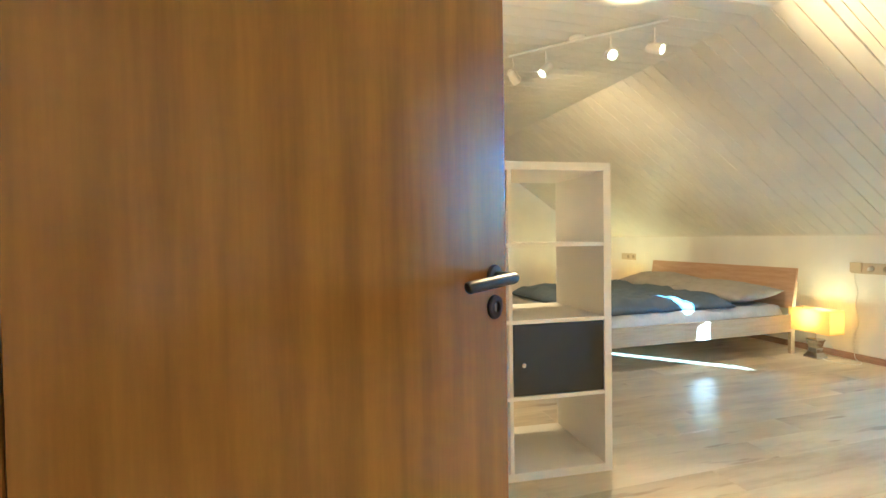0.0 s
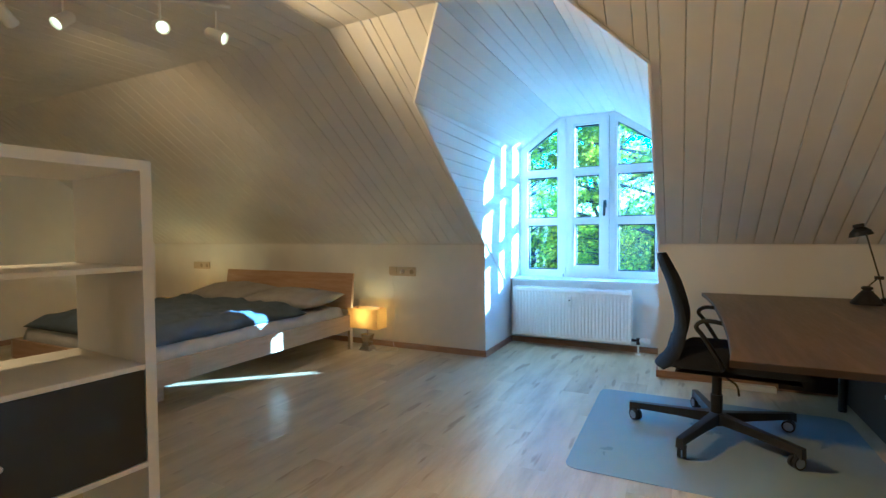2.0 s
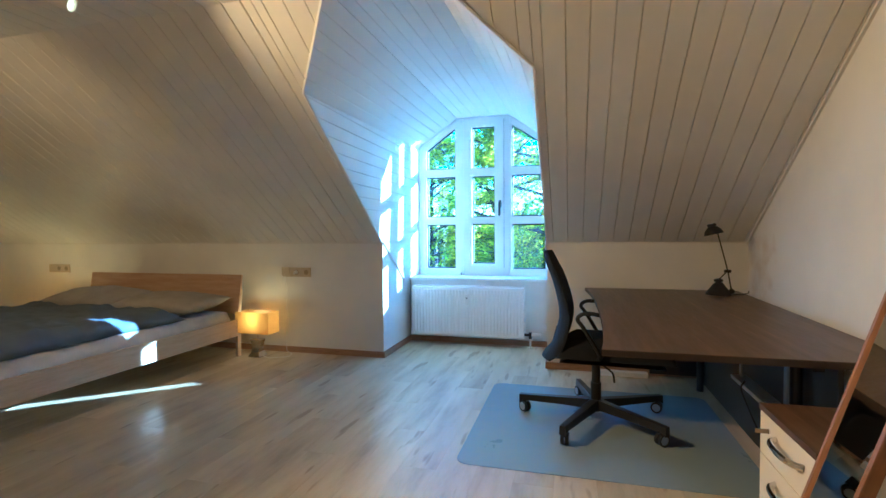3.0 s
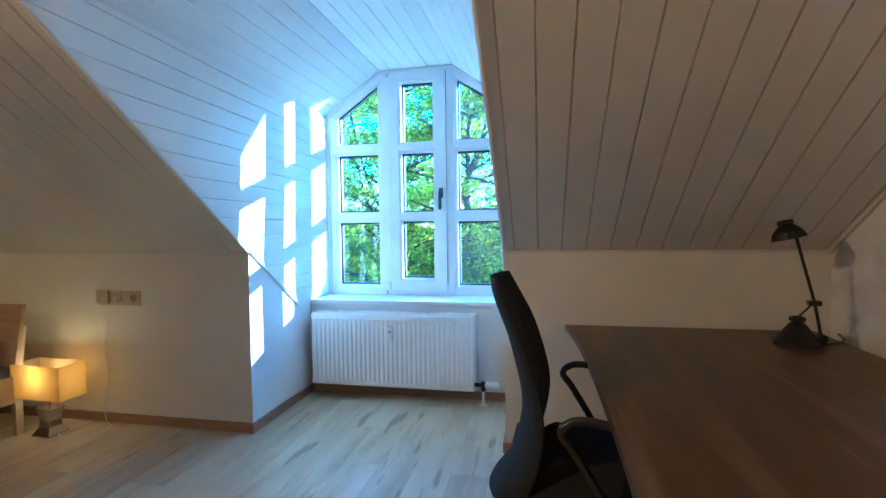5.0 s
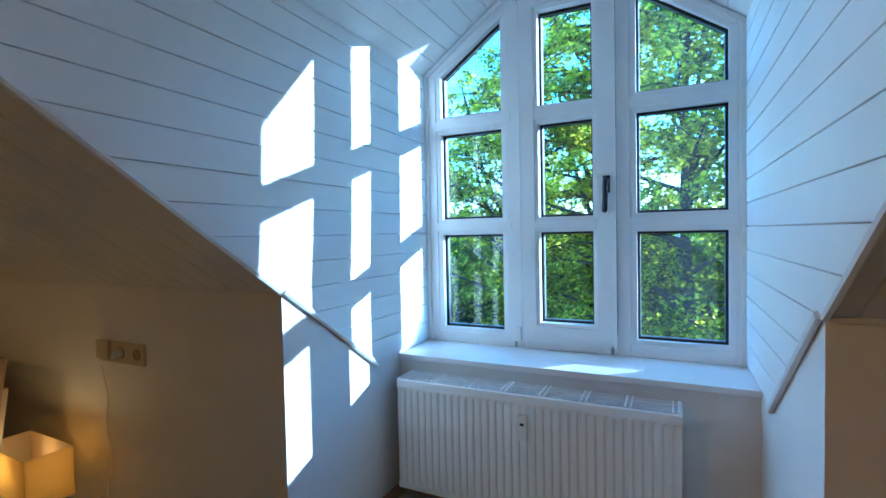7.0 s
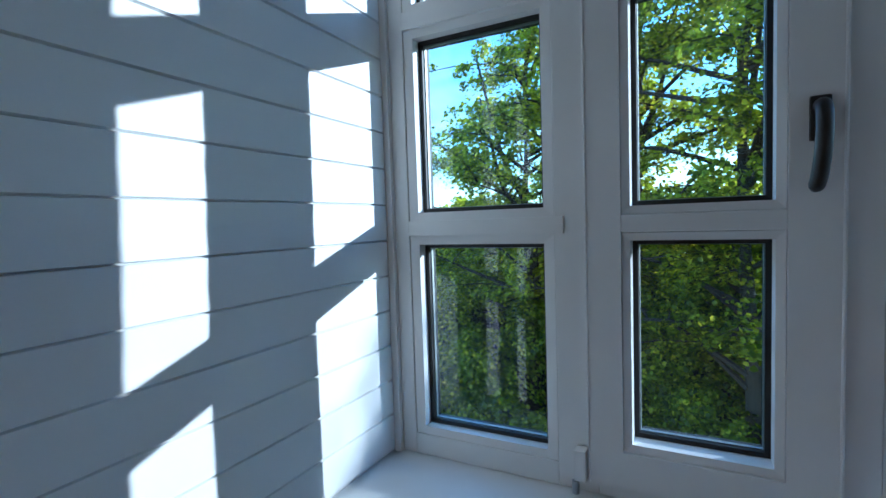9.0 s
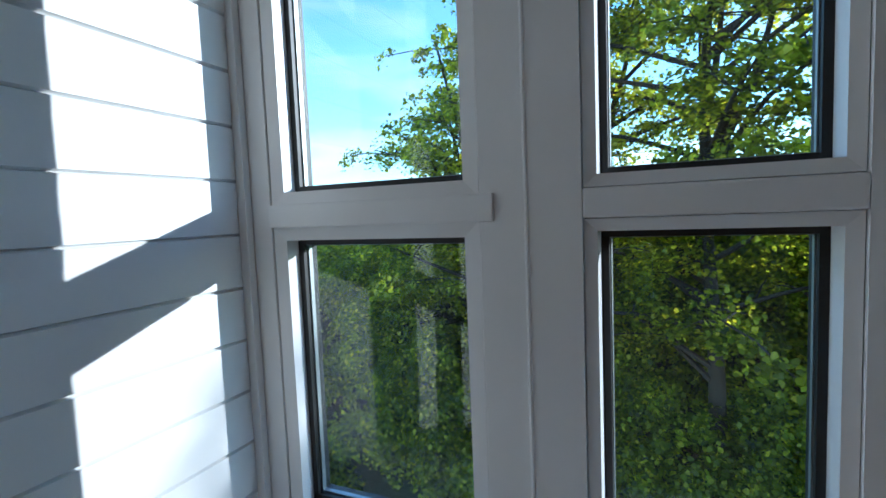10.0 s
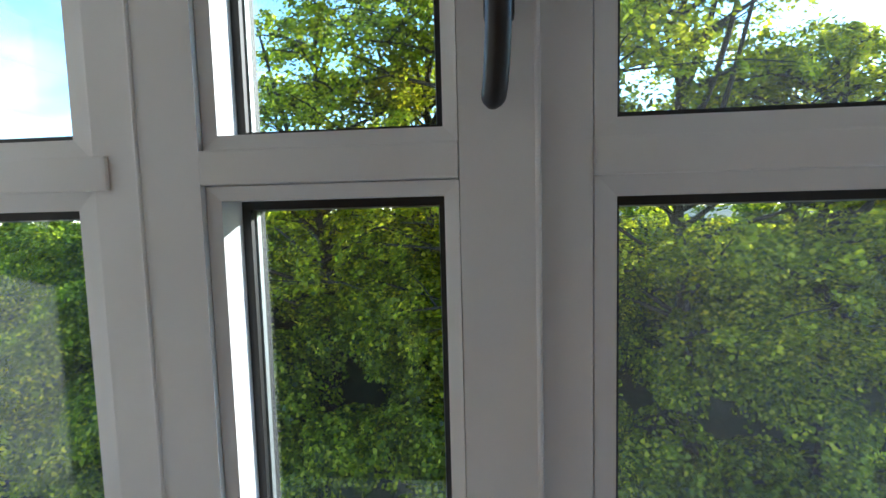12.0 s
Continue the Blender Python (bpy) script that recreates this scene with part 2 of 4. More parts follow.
# ---- mesh helpers ----
def obj(name, bm, mat, parent=None, label="", smooth=False):
    """One mesh object out of a bmesh."""
    me = bpy.data.meshes.new(name)
    bmesh.ops.recalc_face_normals(bm, faces=bm.faces)
    bm.to_mesh(me)
    bm.free()
    if mat:
        me.materials.append(mat)
    if smooth:
        for p in me.polygons:
            p.use_smooth = True
    ob = new(name, me)
    if parent:
        ob.parent = parent
    if label:
        ob["label"] = label
    return ob


def part(name, bm, mat, parent, label="", smooth=False):
    return obj(name, bm, mat, parent, label, smooth)


def empty(name, place, label, category, group="", kind="", turn=0.0):
    e = new(name)
    e.matrix_basis = pose(*place, 0, 0, turn)
    return tagged(e, label, category, group, kind)


def bevel(bm, width, segments=2):
    if width:
        bmesh.ops.bevel(bm, geom=list(bm.edges), offset=width, segments=segments, profile=0.7, affect="EDGES", clamp_overlap=True)
    return bm


def box(x0, x1, y0, y1, z0, z1, bev=0.0, bm=None):
    own = bmesh.new()
    bmesh.ops.create_cube(own, size=1, matrix=Matrix.Translation(((x0 + x1) / 2, (y0 + y1) / 2, (z0 + z1) / 2)) @ Matrix.Diagonal((x1 - x0, y1 - y0, z1 - z0, 1)))
    bevel(own, bev)
    return merge(bm, own)


def merge(bm, own, m=None):
    if m:
        bmesh.ops.transform(own, matrix=m, verts=own.verts)
    if bm is None:
        return own
    me = bpy.data.meshes.new("tmp")
    own.to_mesh(me)
    own.free()
    bm.from_mesh(me)
    bpy.data.meshes.remove(me)
    return bm


def prism(poly, axis, a, b, bev=0.0, bm=None):
    """A polygon of two coordinates pulled along the third axis from a to b."""
    own = bmesh.new()
    def at(p, d):
        return {"x": (d, p[0], p[1]), "y": (p[0], d, p[1]), "z": (p[0], p[1], d)}[axis]
    lo = [own.verts.new(at(p, a)) for p in poly]
    hi = [own.verts.new(at(p, b)) for p in poly]
    own.faces.new(lo)
    own.faces.new(hi[::-1])
    for i in range(len(poly)):
        j = (i + 1) % len(poly)
        own.faces.new((lo[i], hi[i], hi[j], lo[j]))
    bmesh.ops.recalc_face_normals(own, faces=own.faces)
    bevel(own, bev)
    return merge(bm, own)


def inset(quad, d):
    """A convex polygon moved inwards by d (outwards where d is negative)."""
    n, out = len(quad), []
    area = sum(quad[i][0] * quad[(i + 1) % n][1] - quad[(i + 1) % n][0] * quad[i][1] for i in range(n))
    s = 1 if area > 0 else -1
    lines = []
    for i in range(n):
        p, q = Vector(quad[i]), Vector(quad[(i + 1) % n])
        t = (q - p).normalized()
        nrm = Vector((-t.y, t.x)) * s
        lines.append((p + nrm * d, t))
    for i in range(n):
        (p, t), (q, u) = lines[i - 1], lines[i]
        k = ((q - p).x * u.y - (q - p).y * u.x) / (t.x * u.y - t.y * u.x)
        out.append(tuple(p + t * k))
    return out


def ring(outer, inner, y0, y1, lip=0.0, bm=None):
    """A frame between two polygons in the xz plane, from y0 (front) to y1; lip sets the inner edge back."""
    own = bmesh.new()
    rows = [[own.verts.new((p[0], y, p[1])) for p in poly] for poly, y in ((outer, y1), (outer, y0), (inner, y0 + lip), (inner, y1))]
    n = len(outer)
    for a, b in ((0, 1), (1, 2), (2, 3), (3, 0)):
        for i in range(n):
            j = (i + 1) % n
            own.faces.new((rows[a][i], rows[a][j], rows[b][j], rows[b][i]))
    return merge(bm, own)


def tube(points, radius, sides=10, bm=None, closed=False):
    """A round bar along points; radius may be one number or one for each point."""
    own = bmesh.new()
    pts = [Vector(p) for p in points]
    rad = radius if isinstance(radius, (list, tuple)) else [radius] * len(pts)
    rings, up = [], None
    for i, p in enumerate(pts):
        d = (pts[min(i + 1, len(pts) - 1)] - pts[max(i - 1, 0)]).normalized()
        if up is None:
            up = d.orthogonal().normalized()
        up = (up - d * up.dot(d)).normalized()
        side = d.cross(up)
        rings.append([own.verts.new(p + (up * math.cos(a) + side * math.sin(a)) * rad[i]) for a in (2 * math.pi * k / sides for k in range(sides))])
    for a, b in zip(rings, rings[1:]):
        for k in range(sides):
            own.faces.new((a[k], a[(k + 1) % sides], b[(k + 1) % sides], b[k]))
    own.faces.new(rings[0][::-1])
    own.faces.new(rings[-1])
    return merge(bm, own)


def arc(points, steps=6):
    """Catmull-Rom line through a few points."""
    p = [Vector(q) for q in points]
    p = [p[0] * 2 - p[1]] + p + [p[-1] * 2 - p[-2]]
    out = []
    for i in range(1, len(p) - 2):
        for k in range(steps):
            t = k / steps
            a, b, c, d = p[i - 1:i + 3]
            out.append(0.5 * ((2 * b) + (c - a) * t + (2 * a - 5 * b + 4 * c - d) * t * t + (3 * b - a - 3 * c + d) * t ** 3))
    out.append(p[-2])
    return out


def lathe(profile, sides=20, bm=None, m=None):
    """A turned body from (radius, height) pairs."""
    own = bmesh.new()
    rows = [[own.verts.new((r * math.cos(a), r * math.sin(a), z)) for a in (2 * math.pi * k / sides for k in range(sides))] for r, z in profile]
    for a, b in zip(rows, rows[1:]):
        for k in range(sides):
            own.faces.new((a[k], a[(k + 1) % sides], b[(k + 1) % sides], b[k]))
    own.faces.new(rows[0][::-1])
    own.faces.new(rows[-1])
    return merge(bm, own, m)


def plank(bm, a0, a1, b0, b1, n, bev=0.005, depth=0.008):
    """A board with the face a0-a1-b1-b0, chamfered along its long edges; n points out of its face."""
    n = Vector(n).normalized()
    a0, a1, b0, b1 = (Vector(p) for p in (a0, a1, b0, b1))
    def toward(p, q):
        d = q - p
        return p + d * min(0.45, bev / max(d.length, 1e-6))
    ai0, ai1, bi0, bi1 = toward(a0, b0), toward(a1, b1), toward(b0, a0), toward(b1, a1)
    back = -n * depth
    v = [bm.verts.new(p) for p in (a0 + back, a1 + back, ai1, ai0, bi0, bi1, b1 + back, b0 + back)]
    for q in ((0, 1, 2, 3), (3, 2, 5, 4), (4, 5, 6, 7)):
        bm.faces.new([v[i] for i in q])
    return bm

# ---- setting ----
XL, XR, YB, YK, ZK, ZC = -7.0, 1.13, -0.250, 4.74, 1.10, 2.45
RISE = 0.68
YC = YK - (ZC - ZK) / RISE
DL, DR, YW = -1.94, -0.41, 5.95


def slope_z(y):
    return ZK + RISE * (YK - y)


def structure(name, bm, mat, label, category):
    return tagged(obj(name, bm, mat), label, category, kind="structure")


floor = structure("floor", box(XL, XR, -2.2, 5.7, -0.12, -0.008), GROOVE, "oak laminate floor of long planks", "floor")
bm = box(XL - 0.15, DL, YK, YK + 0.15, 0, ZK + 0.02)
wall_knee_left = structure("wall_north", bm, PLASTER, "low white plaster knee wall behind the bed", "wall")
bm = box(DR, XR + 0.15, YK, YK + 0.15, 0, ZK + 0.02)
structure("wall_north_east", bm, PLASTER, "low white plaster knee wall behind the desk", "wall")
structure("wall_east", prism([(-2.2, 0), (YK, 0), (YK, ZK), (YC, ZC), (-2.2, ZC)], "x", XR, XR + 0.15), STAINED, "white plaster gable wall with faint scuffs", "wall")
structure("wall_west", prism([(-2.2, 0), (YK, 0), (YK, ZK), (YC, ZC), (-2.2, ZC)], "x", XL - 0.15, XL), PLASTER, "white plaster gable wall beyond the bed", "wall")

# the wall with the doorway
HX0, HX1, HZ = -0.670, 0.35, 2.03
bm = box(XL, HX0 - 0.06, YB - 0.14, YB, 0, ZC)
bm = box(HX1 + 0.06, XR, YB - 0.14, YB, 0, ZC, 0, bm)
bm = box(HX0 - 0.06, HX1 + 0.06, YB - 0.14, YB, HZ + 0.06, ZC, 0, bm)
structure("wall_south", bm, PLASTER, "white plaster wall with the doorway", "wall")
structure("wall_hall", box(XL, XR, -2.35, -2.2, 0, ZC), PLASTER, "plain white wall of the hallway", "wall")

# dormer walls: plaster below, boards above
bm = box(DL - 0.12, DL, YK + 0.15, YW - 0.01, 0, 2.35)
structure("dormer_wall_west", bm, PLASTER, "white dormer side wall", "wall")
bm = box(DR, DR + 0.12, YK + 0.15, YW - 0.01, 0, 2.35)
structure("dormer_wall_east", bm, PLASTER, "white dormer side wall", "wall")
structure("wall_window", box(DL, DR, 5.54, 5.95, 0, 0.675), PLASTER, "white plaster wall below the dormer window", "wall")
structure("window_sill", prism([(DL, 5.515), (DR, 5.515), (DR, 5.965), (DL, 5.965)], "z", 0.675, 0.703, 0.005), UPVC, "white window sill board above the radiator", "sill")

# sloped and flat ceiling, one mesh of boards with their backing
FRONT = [(DL, YK, ZK), (-1.875, 3.275, slope_z(3.275)), (-1.43, YC, ZC), (-0.88, YC, ZC), (DR, 3.25, slope_z(3.25)), (DR, YK, ZK)]
BACK = [(DL, YW, 0.7), (DL + 0.005, YW, 2.165), (-1.475, YW, 2.497), (-0.875, YW, 2.497), (DR - 0.005, YW, 2.165), (DR, YW, 0.7)]
PITCH = 0.1215


def edge_y(x):
    """Where the dormer's opening ends the slope's boards, from the ridge side."""
    pts = [FRONT[0], FRONT[1], FRONT[2]] if x < -1.15 else [FRONT[5], FRONT[4], FRONT[3]]
    for p, q in zip(pts, pts[1:]):
        lo, hi = min(p[0], q[0]), max(p[0], q[0])
        if lo - 1e-6 <= x <= hi + 1e-6 and hi - lo > 1e-6:
            k = (x - p[0]) / (q[0] - p[0])
            return p[1] + (q[1] - p[1]) * k
    return YK


bm = bmesh.new()
cuts = {XL, XR, FRONT[1][0], FRONT[2][0], FRONT[3][0], DL, DR}
xs = sorted(cuts | {0.0085 + PITCH * k for k in range(-58, 10) if XL < 0.0085 + PITCH * k < XR})
xs = [x for i, x in enumerate(xs) if i == 0 or x - xs[i - 1] > 0.004 or x in cuts]
NS = (0, -RISE, -1)
for x0, x1 in zip(xs, xs[1:]):
    mid = (x0 + x1) / 2
    if FRONT[2][0] < mid < FRONT[3][0]:
        continue
    inside = DL < mid < DR
    y0, y1 = (edge_y(x0 + 1e-5), edge_y(x1 - 1e-5)) if inside else (YK, YK)
    plank(bm, (x0, YC, ZC), (x0, y0, slope_z(y0)), (x1, YC, ZC), (x1, y1, slope_z(y1)), NS, 0.0042, 0.008)
ceiling_slope = structure("ceiling_slope", bm, BOARD_ROOM, "sloped ceiling of off-white painted boards", "ceiling")

bm = bmesh.new()
xs = [XL] + [0.0085 + PITCH * k for k in range(-58, 10) if XL < 0.0085 + PITCH * k < XR] + [XR]
for x0, x1 in zip(xs, xs[1:]):
    plank(bm, (x0, -2.2, ZC), (x0, YC, ZC), (x1, -2.2, ZC), (x1, YC, ZC), (0, 0, -1), 0.0042, 0.008)
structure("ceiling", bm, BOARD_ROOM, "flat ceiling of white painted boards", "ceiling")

bm = bmesh.new()
for i, count in ((1, 6), (2, 6), (3, 6)):
    for k in range(count):
        def lerp(row, j):
            a, b = Vector(row[i]), Vector(row[i + 1])
            return a + (b - a) * (j / count)
        nrm = {1: (0.6, 0, -0.8), 2: (0, 0, -1), 3: (-0.6, 0, -0.8)}[i]
        plank(bm, lerp(FRONT, k), lerp(BACK, k), lerp(FRONT, k + 1), lerp(BACK, k + 1), nrm, 0.003, 0.005)
structure("ceiling_dormer", bm, BOARD, "dormer ceiling of white boards with bevelled sides", "ceiling")

# roof slabs that close the place above the boards
def slab(name, corners, n, label):
    b = bmesh.new()
    n = Vector(n).normalized()
    lo = [b.verts.new(Vector(c) + n * 0.02) for c in corners]
    hi = [b.verts.new(Vector(c) + n * 0.2) for c in corners]
    b.faces.new(lo)
    b.faces.new(hi[::-1])
    for i in range(len(lo)):
        j = (i + 1) % len(lo)
        b.faces.new((lo[i], hi[i], hi[j], lo[j]))
    return structure(name, b, GROOVE, label, "roof")


UP = (0, RISE, 1)
slab("roof_west", [(XL - 0.15, YK, ZK), (DL, YK, ZK), FRONT[1], FRONT[2], (XL - 0.15, YC, ZC)], UP, "roof above the sloped ceiling")
slab("roof_east", [(XR + 0.15, YK, ZK), (DR, YK, ZK), FRONT[4], FRONT[3], (XR + 0.15, YC, ZC)], UP, "roof above the sloped ceiling")
slab("roof_flat", [(XL - 0.15, -2.35, ZC), (XR + 0.15, -2.35, ZC), (XR + 0.15, YC, ZC), (XL - 0.15, YC, ZC)], (0, 0, 1), "roof above the flat ceiling")
for i, n, nm in ((1, (-0.6, 0, 0.8), "roof_dormer_west"), (2, (0, 0, 1), "roof_dormer_top"), (3, (0.6, 0, 0.8), "roof_dormer_east")):
    slab(nm, [FRONT[i], BACK[i], BACK[i + 1], FRONT[i + 1]], n, "dormer roof panel")
# cheeks between the slope's edge and the dormer walls
for x, s, nm in ((DL, -1, "dormer_cheek_west"), (DR, 1, "dormer_cheek_east")):
    f1 = FRONT[1] if s < 0 else FRONT[4]
    poly = [(YK + 0.15, ZK - 0.05), (f1[1] + 0.03, f1[2] + 0.04), (YK + 0.15, f1[2] + 0.1)]
    structure(nm, prism(poly, "x", x + s * 0.02, x + s * 0.12), GROOVE, "dormer cheek behind the boards", "wall")

# trim where the dormer breaks through the slope
for a, b in zip(FRONT, FRONT[1:]):
    t0, t1 = Vector(a), Vector(b)
    if abs(t0.z - ZC) < 1e-6 and abs(t1.z - ZC) < 1e-6:
        continue
    structure("trim", tube([t0, t1], 0.010, 6), BOARD, "white corner trim of the dormer opening", "trim")

for x0, x1 in ((XL, DL - 0.004), (DR + 0.004, XR)):
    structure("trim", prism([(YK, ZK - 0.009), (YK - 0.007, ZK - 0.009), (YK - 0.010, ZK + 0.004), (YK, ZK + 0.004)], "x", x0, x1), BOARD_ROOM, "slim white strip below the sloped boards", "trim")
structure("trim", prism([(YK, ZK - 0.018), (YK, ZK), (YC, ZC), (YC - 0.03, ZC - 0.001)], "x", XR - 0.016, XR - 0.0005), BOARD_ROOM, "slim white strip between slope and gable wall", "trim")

# horizontal boards on the cheeks, each its own piece
LAP = 0.0975
for x, s, row, nm in ((DL, 1, 1, "cladding_west"), (DR, -1, 4, "cladding_east")):
    clad = empty(nm, (0, 0, 0), "white tongue and groove boards on the dormer side", "cladding", kind="structure")
    kf = FRONT[row]
    for k in range(16):
        z0, z1 = 0.715 + LAP * k, min(0.715 + LAP * (k + 1), 2.165)
        ends = []
        for z in (z0, z1):
            if z <= ZK:
                yf = YK + (ZK - z) / 0.40 * 0.575 + 0.006
                xf = x
            else:
                u = min(1.0, (z - ZK) / (kf[2] - ZK))
                yf, xf = YK + (kf[1] - YK) * u, x + (kf[0] - x) * u
            ends.append((xf + 0.010 * s, yf, min(z, kf[2]) if z > kf[2] else z))
        b = bmesh.new()
        plank(b, ends[0], (x + 0.012 * s, YW, z0), ends[1], (x + 0.012 * s, YW, z1), (s, 0, 0), 0.0035, 0.009)
        part("board", b, BOARD, clad)
    # slim strip that ends the boards below
    a, c = Vector((x + 0.010 * s, YK + 0.004, ZK + 0.006)), Vector((x + 0.010 * s, YK + 0.575, ZK - 0.40))
    part("edge_strip", tube([a, c], 0.011, 6), BOARD, clad)

# baseboards
def baseboard(x0, x1, y0, y1):
    structure("baseboard", box(x0, x1, y0, y1, 0, 0.058, 0.003), BASE_WOOD, "oak coloured baseboard at the wall", "baseboard")


baseboard(XL, DL + 0.014, YK - 0.014, YK)
baseboard(DL, DL + 0.014, YK, 5.54)
baseboard(DR - 0.014, XR - 0.014, YK - 0.014, YK)
baseboard(DR - 0.014, DR, YK, 5.54)
baseboard(DL + 0.014, DR - 0.014, 5.526, 5.54)
baseboard(XR - 0.014, XR, YB, YK - 0.014)
baseboard(XL, XL + 0.014, YB, YK - 0.014)
baseboard(XL + 0.014, HX0 - 0.13, YB, YB + 0.014)

# ---- dormer window ----
win = empty("window_1", (0, 0, 0), "white plastic dormer window with bevelled top corners and nine panes", "window", kind="structure")
RL = ((0.784, 1.287), (1.373, 1.834), (1.922, None))
PANES = []
for z0, z1 in RL:
    PANES.append([(-1.838, z0), (-1.494, z0), (-1.494, z1 or 2.39), (-1.838, z1 or 2.143)])
    PANES.append([(-0.849, z0), (-0.482, z0), (-0.482, z1 or 2.143), (-0.849, z1 or 2.397)])
for z0, z1 in ((0.84, 1.293), (1.368, 1.832), (1.918, 2.383)):
    PANES.append([(-1.300, z0), (-1.040, z0), (-1.040, z1), (-1.300, z1)])
YF = 5.845
def frame_part(name, poly, y0=YF, y1=5.928, bev=0.003):
    return part(name, prism(poly, "y", y0, y1, bev), UPVC, win)


OUT = [(-1.928, 0.705), (-1.928, 2.16), (-1.472, 2.49), (-0.878, 2.49), (-0.422, 2.16), (-0.422, 0.705)]
E_, ES = 0.027, 0.018
for s in (1, -1):
    def sx(p):
        return (p[0], p[1]) if s > 0 else ((-2.343 if p[0] > -1.6 else -2.322) - p[0], p[1])
    def both(poly):
        return [sx(p) for p in poly]
    frame_part("stile", both([(-1.928, 0.705), (-1.838 - E_, 0.705), (-1.838 - E_, 2.138 + 0.006), (-1.928, 2.16)]))
    frame_part("mullion", both([(-1.494 + E_, 0.705), (-1.375, 0.705), (-1.375, 2.488), (-1.475, 2.488), (-1.494 + E_, 2.40)]))
    frame_part("head", both([(-1.928, 2.162), (-1.838 - E_, 2.138 + 0.008), (-1.494 + E_, 2.403), (-1.475, 2.488)]))
    frame_part("bottom_rail", both([(-1.838 - E_, 0.705), (-1.494 + E_, 0.705), (-1.494 + E_, 0.79 - E_), (-1.838 - E_, 0.79 - E_)]))
    m1 = -1.494 + E_ + (0.022 if s > 0 else 0.0)
    for z0, z1 in ((1.283, 1.378), (1.828, 1.928)):
        frame_part("muntin", both([(-1.838 - E_, z0 + E_), (m1, z0 + E_), (m1, z1 - E_), (-1.838 - E_, z1 - E_)]), YF - 0.006)
frame_part("head", [(-1.374, 2.462), (-0.946, 2.462), (-0.946, 2.49), (-1.374, 2.49)])
frame_part("bottom_rail", [(-1.374, 0.705), (-0.946, 0.705), (-0.946, 0.748), (-1.374, 0.748)])
sash = part("sash", ring([(-1.392, 0.742), (-0.938, 0.742), (-0.938, 2.468), (-1.392, 2.468)], [(-1.300 - ES, 0.84 - ES), (-1.040 + ES, 0.84 - ES), (-1.040 + ES, 2.383 + ES), (-1.300 - ES, 2.383 + ES)], YF - 0.02, 5.913), UPVC, win)
for z0, z1 in ((1.293, 1.368), (1.832, 1.918)):
    part("muntin", prism([(-1.299 - ES, z0 + ES), (-1.041 + ES, z0 + ES), (-1.041 + ES, z1 - ES), (-1.299 - ES, z1 - ES)], "y", YF - 0.0225, 5.928, 0.003), UPVC, sash)
for i, q in enumerate(PANES):
    owner = sash if i > 5 else win
    front = YF - 0.012 if i > 5 else YF + 0.004
    yg = 5.892
    part("glazing_bead", ring(inset(q, -(ES if i > 5 else E_) + 0.0014), q, front, 5.913, 0.003), UPVC, owner)
    part("rebate", ring(inset(q, -(ES if i > 5 else E_) - 0.004), inset(q, -0.004), YF + 0.022, 5.918), UPVC, owner)
    part("gasket", ring(inset(q, -0.002), inset(q, 0.0105), yg - 0.010, yg - 0.0005, 0.001), GASKET, owner)
    part("spacer", ring(inset(q, -0.002), inset(q, 0.0125), yg + 0.0035, yg + 0.013), SPACER, owner, "bright metal spacer bar")
    part("outer_gasket", ring(inset(q, -0.002), inset(q, 0.0125), yg + 0.0135, yg + 0.026), GASKET, owner)
    pane = part("pane", prism(inset(q, -0.004), "y", yg, yg + 0.003), DUSTY_GLASS if i in (1, 3, 5) else GLASS, owner)
    pane.visible_shadow = False
# Thin black strips added for the step shadow along the sash edges.
for x in (-1.3965, -0.9375):
    part("sash_shadow_line", box(x, x + 0.0025, YF - 0.003, YF + 0.01, 0.80, 2.46), GASKET, win)
for x in (-1.392, -0.938):
    part("sash_lip", tube([(x, YF - 0.0195, 0.743), (x, YF - 0.0195, 2.467)], 0.0032, 8), UPVC, sash)
# handle, hinges and the cover strip round the frame
hb = box(-0.993, -0.961, YF - 0.034, YF - 0.0195, 1.47, 1.55, 0.005)
handle = part("window_handle", hb, BLACK_PLASTIC, win, "black plastic window handle")
part("lever", tube(arc([(-0.977, YF - 0.025, 1.53), (-0.977, YF - 0.050, 1.528), (-0.978, YF - 0.066, 1.505), (-0.979, YF - 0.064, 1.45), (-0.982, YF - 0.051, 1.405), (-0.986, YF - 0.036, 1.380)]), [0.0132] * 28 + [0.0125, 0.010, 0.005], 12), BLACK_PLASTIC, handle, smooth=True)
for z, hz in ((0.742, 0.072), (2.44, 0.035)):
    part("hinge", box(-1.424, -1.397, YF - 0.034, YF - 0.001, z, z + hz, 0.004), UPVC, win)
part("hinge_pin", tube([(-1.421, YF - 0.03, 0.712), (-1.421, YF - 0.03, 0.742)], 0.008, 10), GREY_METAL, win)
for a, b in zip(OUT, OUT[1:]):
    d = (Vector(b) - Vector(a)).normalized()
    n = Vector((-d.y, d.x)) * -1
    p = [Vector(a), Vector(b), Vector(b) + n * 0.02, Vector(a) + n * 0.02]
    part("cover_strip", prism([tuple(v) for v in p], "y", YF - 0.016, YF - 0.0005, 0.002), UPVC, win)

